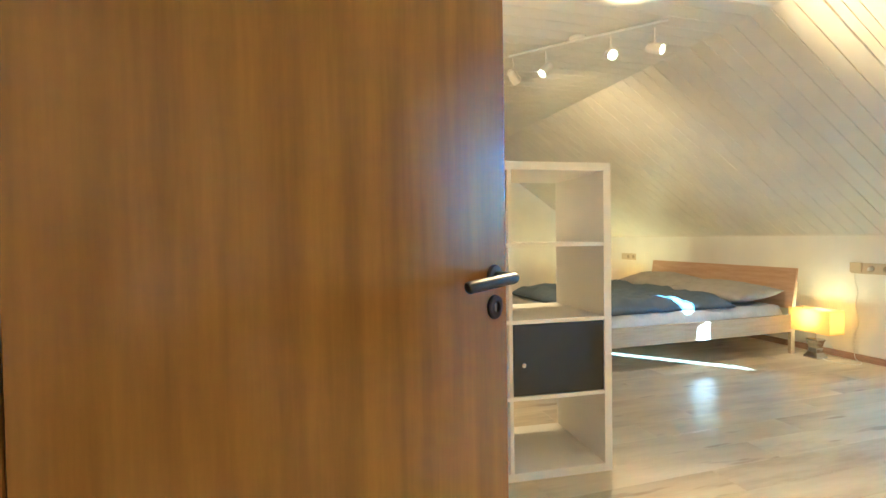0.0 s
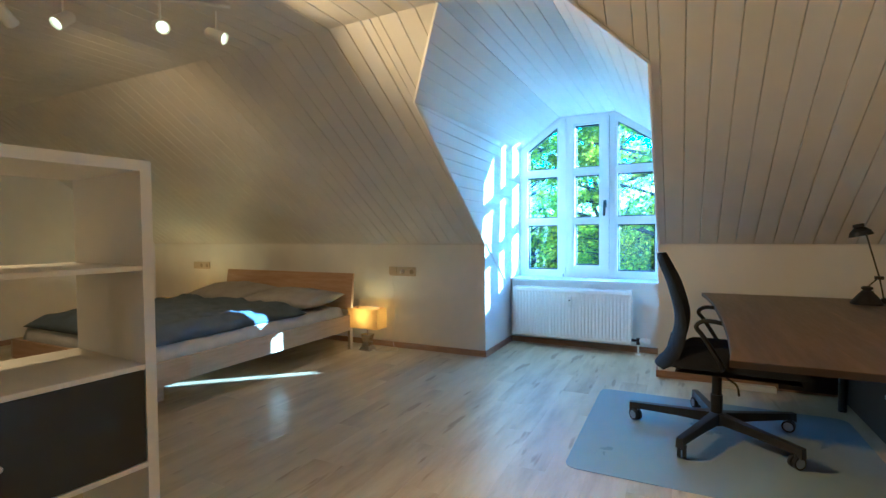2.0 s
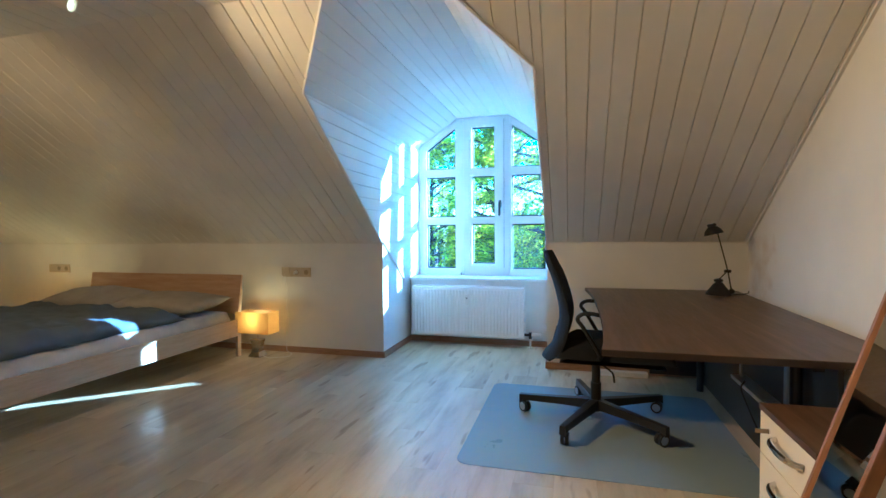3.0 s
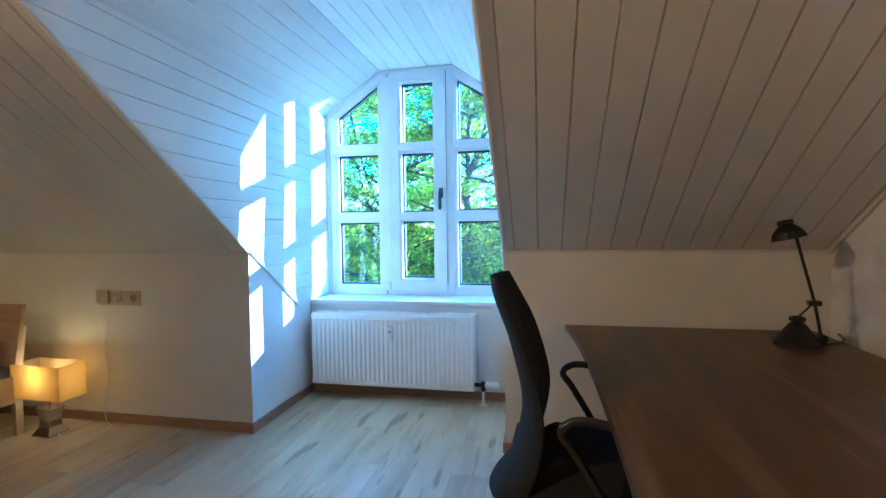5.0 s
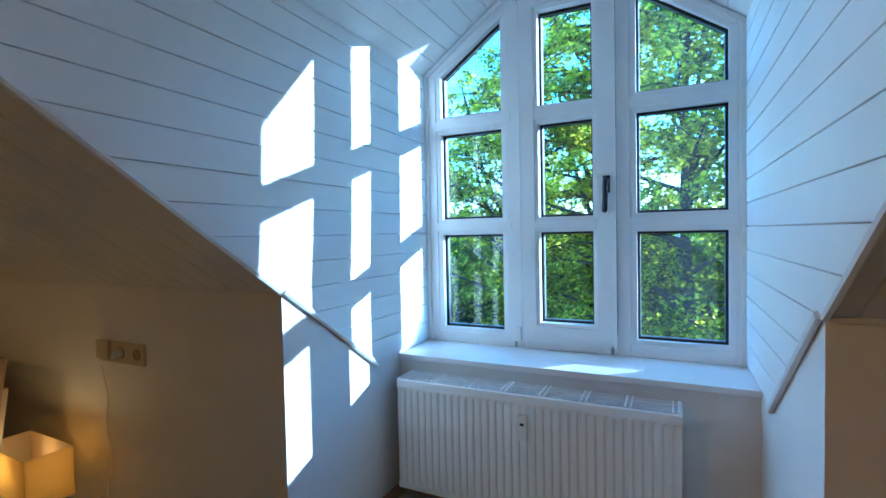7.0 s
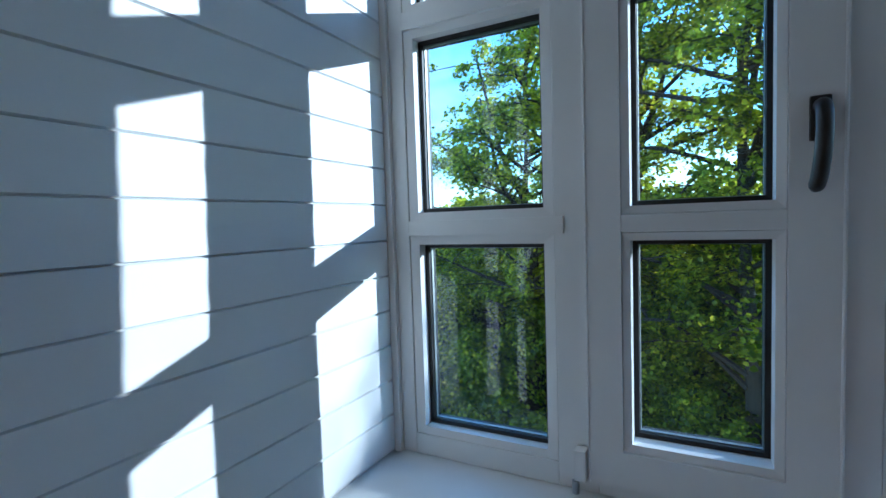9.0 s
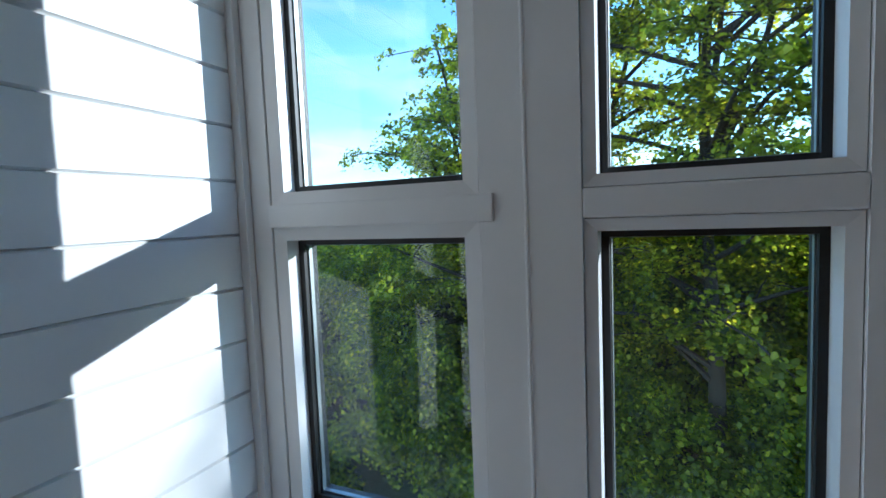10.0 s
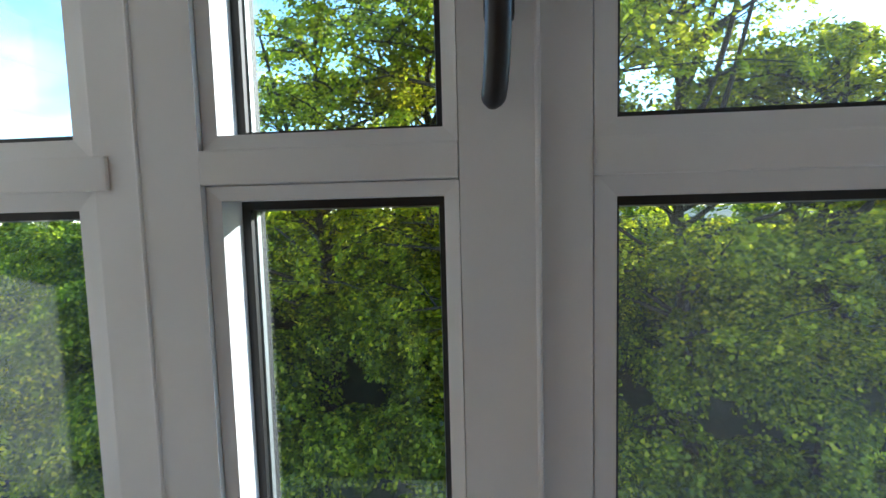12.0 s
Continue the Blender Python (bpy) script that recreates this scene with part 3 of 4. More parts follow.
# ---- doorway and door ----
frame_w = empty("door_frame", (0, 0, 0), "reddish brown wooden door frame", "door frame", kind="structure")
for name, b in (("jamb", box(HX0 - 0.06, HX0, YB - 0.155, YB + 0.012, 0, HZ + 0.06, 0.004)), ("jamb", box(HX1, HX1 + 0.06, YB - 0.155, YB + 0.012, 0, HZ + 0.06, 0.004)),
                ("lintel", box(HX0, HX1, YB - 0.155, YB + 0.012, HZ, HZ + 0.06, 0.004)), ("architrave", box(HX0 - 0.12, HX0 - 0.06, YB, YB + 0.014, 0, HZ + 0.12, 0.004)),
                ("architrave", box(HX1 + 0.06, HX1 + 0.12, YB, YB + 0.014, 0, HZ + 0.12, 0.004))):
    part(name, b, DOOR_WOOD, frame_w)
LEAF = 1.02
door = empty("door_1", (-0.670, -0.234, 0.008), "open reddish brown veneered door with a black lever handle", "door", turn=122.3, kind="structure")
part("leaf", box(0, LEAF, 0.0, 0.04, 0, 2.0, 0.003), DOOR_WOOD, door)
HXD = LEAF - 0.059
for side, y in ((-1, 0.0), (1, 0.04)):
    f_ = pose(HXD, y, 1.018, 90 if side < 0 else -90)
    rose = part("rose", lathe([(0.031, 0), (0.031, 0.007), (0.028, 0.010), (0.013, 0.011), (0.013, 0.02)], 24, None, f_), BLACK_PLASTIC, door, smooth=False)
    dy = 0.070 * side
    part("door_handle", tube(arc([(HXD, y + 0.005 * side, 1.018), (HXD, y + dy * 0.7, 1.018), (HXD - 0.012, y + dy, 1.018), (HXD - 0.05, y + dy * 1.05, 1.017), (HXD - 0.175, y + dy * 0.98, 1.010), (HXD - 0.198, y + dy * 0.93, 1.006)]), [0.0145] * 28 + [0.0135, 0.011, 0.006], 12), BLACK_PLASTIC, door, "glossy black lever handle", True)
    esc = part("escutcheon", lathe([(0.031, 0), (0.031, 0.007), (0.027, 0.010), (0.014, 0.010), (0.013, 0.004)], 24, None, pose(HXD, y, 0.938, 90 if side < 0 else -90)), BLACK_PLASTIC, door)
    part("keyhole", box(HXD - 0.004, HXD + 0.004, min(y, y + 0.006 * side), max(y, y + 0.006 * side), 0.926, 0.949, 0.001), GREY_METAL, esc)
for z in (0.25, 1.75):
    part("hinge", tube([(-0.005, -0.004, z), (-0.005, -0.004, z + 0.09)], 0.008, 10), BRASS, door)

# ---- radiator ----
rad = empty("radiator", (0, 0, 0), "white ribbed panel radiator with a top grille below the window", "radiator")
RX0, RX1, RY0, RY1, RZ0, RZ1 = -1.868, -0.672, 5.375, 5.522, 0.102, 0.626
b = bmesh.new()
n = 34
prof = []
for k in range(n):
    xa = RX0 + 0.02 + (RX1 - RX0 - 0.04) * k / n
    w = (RX1 - RX0 - 0.04) / n
    prof += [(xa, 0.004), (xa + w * 0.18, 0.0), (xa + w * 0.5, 0.0), (xa + w * 0.68, 0.0035), (xa + w * 0.75, 0.0058), (xa + w * 0.93, 0.0058)]
prof = [(RX0, 0.012), (RX0 + 0.004, 0.002)] + prof + [(RX1 - 0.004, 0.002), (RX1, 0.012)]
levels = [(RZ0, 0.014), (RZ0 + 0.006, 0.004), (RZ0 + 0.028, 0.0), (RZ0 + 0.045, 1.0), (RZ1 - 0.055, 1.0), (RZ1 - 0.038, 0.0), (RZ1 - 0.008, 0.003), (RZ1 - 0.002, 0.01)]
grid = []
for z, f_ in levels:
    grid.append([b.verts.new((x, RY0 + (d if f_ == 1.0 else 0.001 + f_), z)) for x, d in prof])
for r0, r1 in zip(grid, grid[1:]):
    for k in range(len(prof) - 1):
        b.faces.new((r0[k], r0[k + 1], r1[k + 1], r1[k]))
part("front_panel", b, RADIATOR, rad)
part("back_panel", box(RX0 + 0.004, RX1 - 0.004, RY1 - 0.02, RY1, RZ0, RZ1 - 0.012, 0.004), RADIATOR, rad)
for x in (RX0, RX1 - 0.006):
    part("side_cover", box(x, x + 0.006, RY0 + 0.012, RY1, RZ0, RZ1, 0.002), RADIATOR, rad)
for k in range(9):
    y = RY0 + 0.016 + 0.0146 * k
    part("grille_bar", box(RX0 + 0.006, RX1 - 0.006, y, y + 0.0036, RZ1 - 0.0014, RZ1 + 0.001), RADIATOR, rad)
for k in range(8):
    for o in (0, 0.02):
        x = RX0 + 0.006 + (RX1 - RX0 - 0.04) * k / 7 + o
        part("grille_rib", box(x, x + 0.007, RY0 + 0.010, RY1, RZ1 - 0.003, RZ1 + 0.002), RADIATOR, rad)
# Added black box that stands for the shadowed inside below the grille.
part("grille_shade", box(RX0 + 0.02, RX1 - 0.02, RY0 + 0.016, RY1 - 0.021, RZ0 + 0.02, RZ1 - 0.025), BLACK_PLASTIC, rad)
for x in (-1.75, -0.79):
    part("bracket", box(x, x + 0.03, RY1 - 0.001, 5.541, 0.2, 0.55), RADIATOR, rad)
meter = part("heat_meter", box(-1.278, -1.242, RY0 - 0.028, RY0 + 0.004, 0.44, 0.545, 0.006), WHITE_PLASTIC, rad, "white heat cost meter")
part("display", box(-1.268, -1.252, RY0 - 0.0295, RY0 - 0.0275, 0.505, 0.515, 0.0005), BLACK_PLASTIC, meter)
part("valve", tube([(-0.675, 5.43, 0.14), (-0.60, 5.43, 0.14)], 0.014, 12), DARK_METAL, rad, "dark brass radiator valve")
part("valve_body", tube([(-0.612, 5.43, 0.165), (-0.612, 5.43, 0.10)], 0.017, 12), DARK_METAL, rad)
knob = tube([(-0.60, 5.43, 0.14), (-0.595, 5.43, 0.14), (-0.575, 5.43, 0.14), (-0.52, 5.43, 0.14), (-0.505, 5.43, 0.14)], [0.015, 0.022, 0.024, 0.024, 0.018], 16)
part("thermostat_head", knob, WHITE_PLASTIC, rad)
part("pipe", tube([(-0.612, 5.43, 0.0), (-0.612, 5.43, 0.11)], 0.009, 12), WHITE_PLASTIC, rad)
part("pipe_collar", lathe([(0.03, 0), (0.028, 0.008), (0.012, 0.012)], 20, None, pose(-0.612, 5.43, 0)), WHITE_PLASTIC, rad)

# ---- bed ----
BX0, BX1, BY0, BY1 = -5.22, -3.33, 2.36, 4.50
bed = empty("bed", (0, 0, 0), "light beech double bed with a low slanted headboard", "bed")
for x in (BX0, BX1 - 0.028):
    part("side_rail", box(x, x + 0.028, BY0, BY1 - 0.06, 0.205, 0.365, 0.004), BED_WOOD, bed)
part("foot_rail", box(BX0 + 0.028, BX1 - 0.028, BY0, BY0 + 0.028, 0.205, 0.365, 0.004), HEAD_WOOD, bed)
part("slat_base", box(BX0 + 0.028, BX1 - 0.028, BY0 + 0.028, BY1 - 0.06, 0.25, 0.275), BED_WOOD, bed)
m = Matrix.Translation((0, BY1 - 0.06, 0.40)) @ pose(0, 0, 0, -9)
hb = merge(None, box(BX0, BX1, 0.0, 0.024, 0.02, 0.40, 0.004), m)
part("headboard", hb, HEAD_WOOD, bed)
for x in (BX0 + 0.004, BX1 - 0.034):
    b = prism([(BY1 - 0.06, 0.0), (BY1 - 0.015, 0.0), (BY1 - 0.015, 0.37), (BY1 + 0.026, 0.66), (BY1 - 0.002, 0.66), (BY1 - 0.06, 0.38)], "x", x, x + 0.03, 0.004)
    part("leg", b, BED_WOOD, bed)
    xi = x + 0.3 if x < -4 else x - 0.3
    part("leg", box(xi, xi + 0.03, BY0 + 0.2, BY0 + 0.26, 0, 0.25, 0.004), BED_WOOD, bed)


def soft_slab(x0, x1, y0, y1, z0, z1, nx, ny, bulge, wrinkle, seed, sag=0.0):
    """A padded cloth body: rounded rim, folds on top."""
    b = bmesh.new()
    top, bot = [], []
    for j in range(ny + 1):
        rt, rb = [], []
        for i in range(nx + 1):
            u, v = i / nx, j / ny
            edge = min(u, 1 - u) * (x1 - x0), min(v, 1 - v) * (y1 - y0)
            rim = 1.0
            for e in edge:
                rim *= min(1.0, (e / bulge)) ** 0.5 if bulge else 1
            x, y = x0 + (x1 - x0) * u, y0 + (y1 - y0) * v
            w = noise.fractal(Vector((x * 3.1 + seed, y * 3.1, seed)), 0.8, 2.0, 4) * wrinkle
            w += abs(noise.noise(Vector((x * 7 + y * 4, y * 2.5 - seed, 3.0)))) * wrinkle * 0.7
            zz = z0 + (z1 - z0) * rim + w * rim - sag * (1 - rim)
            ox = noise.noise(Vector((y * 5, seed, 1.7))) * wrinkle * 0.8 * (1 if u in (0, 1) else 0)
            rt.append(b.verts.new((x + ox, y, zz)))
            rb.append(b.verts.new((x + ox, y, z0)))
        top.append(rt)
        bot.append(rb)
    for j in range(ny):
        for i in range(nx):
            b.faces.new((top[j][i], top[j][i + 1], top[j + 1][i + 1], top[j + 1][i]))
            b.faces.new((bot[j][i], bot[j + 1][i], bot[j + 1][i + 1], bot[j][i + 1]))
    for j in range(ny):
        b.faces.new((top[j][0], top[j + 1][0], bot[j + 1][0], bot[j][0]))
        b.faces.new((top[j][nx], bot[j][nx], bot[j + 1][nx], top[j + 1][nx]))
    for i in range(nx):
        b.faces.new((top[0][i], bot[0][i], bot[0][i + 1], top[0][i + 1]))
        b.faces.new((top[ny][i], top[ny][i + 1], bot[ny][i + 1], bot[ny][i]))
    return b


tagged(obj("mattress", soft_slab(BX0 + 0.035, BX1 - 0.033, BY0 + 0.035, BY1 - 0.07, 0.276, 0.455, 40, 44, 0.05, 0.004, 1.0), SHEET, None, "", True), "mattress under a pale grey fitted sheet on the bed", "mattress")
tagged(obj("duvet", soft_slab(BX0 + 0.06, BX1 - 0.075, BY0 + 0.06, 3.88, 0.459, 0.565, 70, 60, 0.12, 0.036, 4.0), DUVET, None, "", True), "rumpled blue grey duvet spread over the bed", "duvet")


def pillow(place, turn, tilt, w, d, h, seed):
    b = bmesh.new()
    N = 24
    rows = {}
    for side in (1, -1):
        for j in range(N + 1):
            for i in range(N + 1):
                u, v = i / N * 2 - 1, j / N * 2 - 1
                if side < 0 and (abs(u) == 1 or abs(v) == 1):
                    rows[side, i, j] = rows[1, i, j]
                    continue
                t = max(0.0, (1 - u * u) * (1 - v * v)) ** 0.42
                pinch = 1 - 0.06 * (1 - abs(u) ** 3) * (abs(v) ** 4) - 0.0
                w_ = noise.noise(Vector((u * 2.2 + seed, v * 2.2, seed))) * 0.02 * t
                ww = abs(noise.noise(Vector((u * 6 + seed, v * 3, seed + 3)))) * 0.014 * t
                rows[side, i, j] = b.verts.new((u * w / 2 * (1 - 0.05 * (1 - v * v) * abs(u) ** 4), v * d / 2 * pinch, side * h / 2 * t + w_ - ww))
        for j in range(N):
            for i in range(N):
                q = [rows[side, i, j], rows[side, i + 1, j], rows[side, i + 1, j + 1], rows[side, i, j + 1]]
                b.faces.new(q if side > 0 else q[::-1])
    merge(None, b, pose(*place, tilt, 0, turn))
    tagged(obj("pillow", b, PILLOW, None, "", True), "plump grey cotton pillow lying against the headboard", "pillow", "pillows on the bed")


pillow((-3.84, 4.13, 0.555), 2, 5, 0.94, 0.56, 0.185, 2.0)
pillow((-4.72, 4.14, 0.57), -3, 8, 0.94, 0.56, 0.21, 6.0)

# ---- table lamps standing on the floor ----
SHADE = material("cream_fabric_shade", (0.75, 0.60, 0.34), 0.9)
sp = SHADE.node_tree.nodes["Principled BSDF"]
tr = node(SHADE, "ShaderNodeBsdfTranslucent")
tr.inputs["Color"].default_value = (0.92, 0.72, 0.20, 1)
ms = node(SHADE, "ShaderNodeMixShader")
ms.inputs[0].default_value = 0.75
link(SHADE, sp.outputs[0], ms.inputs[1])
link(SHADE, tr.outputs[0], ms.inputs[2])
link(SHADE, ms.outputs[0], SHADE.node_tree.nodes["Material Output"].inputs["Surface"])


def table_lamp(x, y, turn, watts):
    lamp = empty("table_lamp", (x, y, 0), "small lit table lamp with a cream box shade on the floor", "lamp", "floor bedside lamps", turn=turn)
    hw, hd, z0, z1 = 0.185, 0.085, 0.235, 0.44
    rim = [(-hw, -hd), (hw, -hd), (hw, hd), (-hw, hd)]
    b = merge(None, ring(rim, inset(rim, 0.003), 0, z1 - z0), pose(0, 0, z1, -90))
    part("shade", b, SHADE, lamp, "cream fabric box shade")
    part("base", lathe([(0.088, 0), (0.090, 0.008), (0.080, 0.022), (0.058, 0.05), (0.052, 0.09), (0.060, 0.13), (0.072, 0.16), (0.070, 0.17), (0.02, 0.176)], 4, None, pose(0, 0, 0, 0, 0, 45)), SMOKED, lamp, "silvery waisted base")
    part("neck", tube([(0, 0, 0.16), (0, 0, 0.27)], 0.008, 10), CHROME, lamp)
    part("bulb", lathe([(0.012, 0.27), (0.028, 0.31), (0.03, 0.335), (0.02, 0.362), (0.004, 0.37)], 14), glowing("warm_bulb", (1.0, 0.62, 0.27), 0.4), lamp)
    for sx_ in (-1, 1):
        part("shade_strut", tube([(0, 0, 0.285), (sx_ * hw, 0, 0.285)], 0.002, 6), GREY_METAL, lamp)
    li = new("lamp_light", bpy.data.lights.new("lamp_light", "POINT"))
    li.data.energy, li.data.color, li.data.shadow_soft_size = watts, (1.0, 0.52, 0.13), 0.03
    li.matrix_basis = pose(x, y, 0.39)
    return lamp


table_lamp(-3.165, 4.51, -2, 0.078)
table_lamp(-5.85, 4.15, 8, 0.34)
cable = tube(arc([(-3.10, 4.50, 0.012), (-3.0, 4.46, 0.006), (-2.86, 4.55, 0.006), (-2.89, 4.66, 0.006), (-2.97, 4.705, 0.03), (-2.99, 4.722, 0.20), (-2.955, 4.726, 0.33), (-2.985, 4.726, 0.48), (-2.965, 4.726, 0.60), (-2.985, 4.722, 0.70), (-2.98, 4.708, 0.775)], 8), 0.0024, 8)
tagged(obj("lamp_cable", cable, WHITE_PLASTIC, None, "", True), "thin white lamp cable running to the wall socket", "cable")


def socket_strip(x0, z0, z1, units, label):
    w = (z1 - z0)
    so = empty("wall_socket", (x0, YK, z0), label, "socket", "wall sockets")
    part("plate", box(0, units * w + (units - 1) * 0.017, -0.010, 0, 0, w, 0.003), SOCKET, so)
    for k in range(1, units):
        cx = k * (w + 0.017) + w / 2
        f_ = part("face", lathe([(0.024, 0.0), (0.024, 0.003), (0.0195, 0.003), (0.0185, -0.008)], 20, None, pose(cx, -0.0105, w / 2, 90)), SOCKET_WELL, so)
        for d in (-0.0095, 0.0095):
            part("pin_hole", lathe([(0.0038, 0), (0.0038, 0.0012)], 8, None, pose(cx + d, -0.0046, w / 2, 90)), BLACK_PLASTIC, f_)
    return so


so = socket_strip(-3.02, 0.762, 0.855, 3, "cream triple wall socket with a plug in it")
part("adapter", box(-0.004, 0.085, -0.024, -0.0105, 0.012, 0.096, 0.005), SOCKET, so, "cream plug-in adapter")
part("plug", tube([(0.158, -0.012, 0.047), (0.158, -0.04, 0.046), (0.15, -0.05, 0.03)], [0.018, 0.014, 0.005], 14), WHITE_PLASTIC, so)
socket_strip(-6.16, 0.762, 0.855, 3, "cream triple wall socket by the bed")

# ---- cube shelf ----
shelf = empty("cube_shelf", (-1.965, 1.506, 0), "tall white open cube shelf with one black door", "shelf", turn=-4.7)
CW, CH, T0, T1, SD = 0.458, 0.3355, 0.038, 0.018, 0.52
SW = 2 * CW + T1 + 2 * T0
SH = 4 * CH + 3 * T1 + 2 * T0
for y in (-T0, -SW):
    part("side_panel", box(-SD, 0, y, y + T0, 0, SH, 0.0015), SHELF_WHITE, shelf)
for z in (0, SH - T0):
    part("end_panel", box(-SD, 0, -SW + T0, -T0, z, z + T0, 0.0015), SHELF_WHITE, shelf)
part("divider", box(-SD, -0.002, -T0 - CW - T1, -T0 - CW, T0, SH - T0, 0.001), SHELF_WHITE, shelf)
for k in range(1, 4):
    z = T0 + CH * k + T1 * (k - 1)
    for y in (-T0 - CW, -SW + T0):
        part("shelf_board", box(-SD, -0.002, y, y + CW, z, z + T1, 0.001), SHELF_WHITE, shelf)
zd = T0 + CH + T1
sd = part("cupboard_door", box(-0.022, -0.004, -T0 - CW + 0.003, -T0 - 0.003, zd + 0.003, zd + CH - 0.003, 0.002), BLACK_BOARD, shelf, "black cupboard door")
part("knob", lathe([(0.005, 0), (0.005, 0.012), (0.011, 0.016), (0.011, 0.022), (0.006, 0.025)], 16, None, pose(-0.004, -T0 - CW + 0.045, zd + 0.15, 0, 90)), CHROME, sd)

# ---- ceiling spots ----
track = empty("ceiling_spot_bar", (0, 0, 0), "white ceiling bar with four lit spot lamps", "ceiling lamp")
SPOTS = ((-3.22, 1.60), (-3.03, 1.76), (-2.68, 2.03), (-2.52, 2.24))
part("bar", tube([(-3.2, 1.56, ZC - 0.025), (-2.82, 1.88, ZC - 0.025), (-2.42, 2.25, ZC - 0.025)], 0.009, 10), WHITE_PLASTIC, track)
part("canopy", lathe([(0.055, 0), (0.055, -0.012), (0.045, -0.02)], 20, None, pose(-2.82, 1.88, ZC - 0.006)), WHITE_PLASTIC, track)
SPOT_FACE = glowing("spot_face", (1.0, 0.66, 0.24), 0.09)
AIMS = ((-4.2, 3.1, 1.3), (-2.9, 0.9, 1.5), (-0.1, 1.2, 1.2), (-1.0, 2.9, 1.62))
for (x, y), aim, cone, watts in zip(SPOTS, AIMS, (108, 108, 112, 108), (2.6, 4.6, 12.5, 5.0)):
    c = Vector((x, y, ZC - 0.16))
    m = look(c, aim)
    part("stem", tube([(x, y, ZC - 0.03), (x, y, ZC - 0.13)], 0.006, 8), WHITE_PLASTIC, track)
    head_ = part("spot_head", lathe([(0.018, 0.06), (0.03, 0.045), (0.034, -0.04), (0.036, -0.05), (0.031, -0.05), (0.029, -0.035)], 20, None, m), WHITE_PLASTIC, track)
    part("bulb_face", lathe([(0.028, -0.036), (0.02, -0.044), (0.002, -0.045)], 16, None, m), SPOT_FACE, head_)
    li = new("spot_light", bpy.data.lights.new("spot_light", "SPOT"))
    li.data.energy, li.data.color, li.data.spot_size, li.data.spot_blend, li.data.shadow_soft_size = watts, (1.0, 0.41, 0.10), radians(cone), 1.0, 0.03
    li.matrix_basis = m @ Matrix.Translation((0, 0, -0.055))

# ---- work corner ----
DZ = 0.72
EDGE_DARK = painted("dark_edge_band", (0.035, 0.022, 0.015), 0.4, 60, 0.0002, 0.1)
desk = empty("desk", (0, 0, 0), "large dark walnut desk with a curved end at the wall", "desk")
edge = [(-0.095, 4.705), (-0.068, 4.45), (-0.050, 4.1), (-0.043, 3.6), (-0.048, 3.1), (-0.066, 2.7), (-0.085, 2.485)]
top = [(1.048, 4.705)] + [tuple(p)[:2] for p in arc([(x, y, 0) for x, y in edge], 4)] + [(0.985, 2.485)]
part("tabletop", prism(top, "z", DZ - 0.028, DZ, 0.003), WALNUT, desk)
band = [(1.049, 4.706)] + [(x - 0.0012, y) for x, y in top[1:-1]] + [(0.986, 2.4838)]
part("edge_band", prism(band, "z", DZ - 0.0275, DZ - 0.0025, 0.0), EDGE_DARK, desk, "dark edge band")
part("modesty_panel", box(0.40, 1.04, 4.60, 4.62, 0.05, DZ - 0.03, 0.003), MODESTY, desk)
part("back_rail", box(0.10, 1.0, 4.2, 4.24, DZ - 0.075, DZ - 0.03, 0.003), DARK_METAL, desk)
part("frame_rail", box(0.69, 0.73, 2.62, 4.55, DZ - 0.075, DZ - 0.03, 0.003), DARK_METAL, desk)
# Added dark sheet in place of the shade over the open floor underneath.
part("side_panel", box(0.745, 0.765, 2.56, 4.59, 0.05, DZ - 0.03, 0.003), MODESTY, desk)
for x, y in ((0.715, 2.82), (0.92, 4.4), (0.72, 4.4)):
    part("leg", tube([(x, y, 0.0), (x, y, DZ - 0.03)], 0.024, 14), DARK_METAL, desk)
part("cable_tray", box(0.640, 0.715, 2.75, 3.42, 0.385, 0.405, 0.003), WHITE_PLASTIC, desk)
part("tray_bracket", box(0.672, 0.682, 2.80, 2.83, 0.405, DZ - 0.07), GREY_METAL, desk)
part("tray_bracket", box(0.672, 0.682, 3.36, 3.39, 0.405, DZ - 0.07), GREY_METAL, desk)
tagged(obj("desk_cable", tube(arc([(0.64, 3.2, 0.43), (0.60, 3.12, 0.41), (0.585, 2.95, 0.36), (0.60, 2.80, 0.25), (0.62, 2.7, 0.10), (0.63, 2.66, 0.006)], 6), 0.004, 8), BLACK_PLASTIC, None, "", True), "black cable hanging from the desk tray to the floor", "cable")

unit = empty("drawer_unit", (0.475, 2.50, 0), "cream drawer unit with a dark walnut top under the desk", "drawer unit")
UW, UD, UH = 0.43, 0.60, 0.55
part("body", box(0.018, UD, -UW, 0, 0.05, UH - 0.022, 0.002), CREAM, unit)
part("top", box(-0.004, UD, -UW - 0.003, 0.003, UH - 0.022, UH, 0.003), WALNUT, unit)
for k in range(3):
    z1 = UH - 0.026 - k * 0.156
    dr = part("drawer", box(0, 0.0175, -UW + 0.002, -0.002, z1 - 0.153, z1, 0.002), CREAM, unit)
    zh = z1 - 0.055
    part("handle", tube(arc([(0.002, -0.140, zh), (-0.026, -0.17, zh), (-0.036, -0.245, zh), (-0.026, -0.32, zh), (0.002, -0.350, zh)], 5), [0.011] * 21, 8), CHROME, dr, "arched chrome handle")
lock = part("lock", lathe([(0.009, 0), (0.009, 0.004)], 14, None, pose(0, -0.085, UH - 0.075, 0, -90)), CHROME, unit)
part("key", box(-0.045, -0.004, -0.086, -0.084, UH - 0.083, UH - 0.067, 0.0005), BRASS, lock)
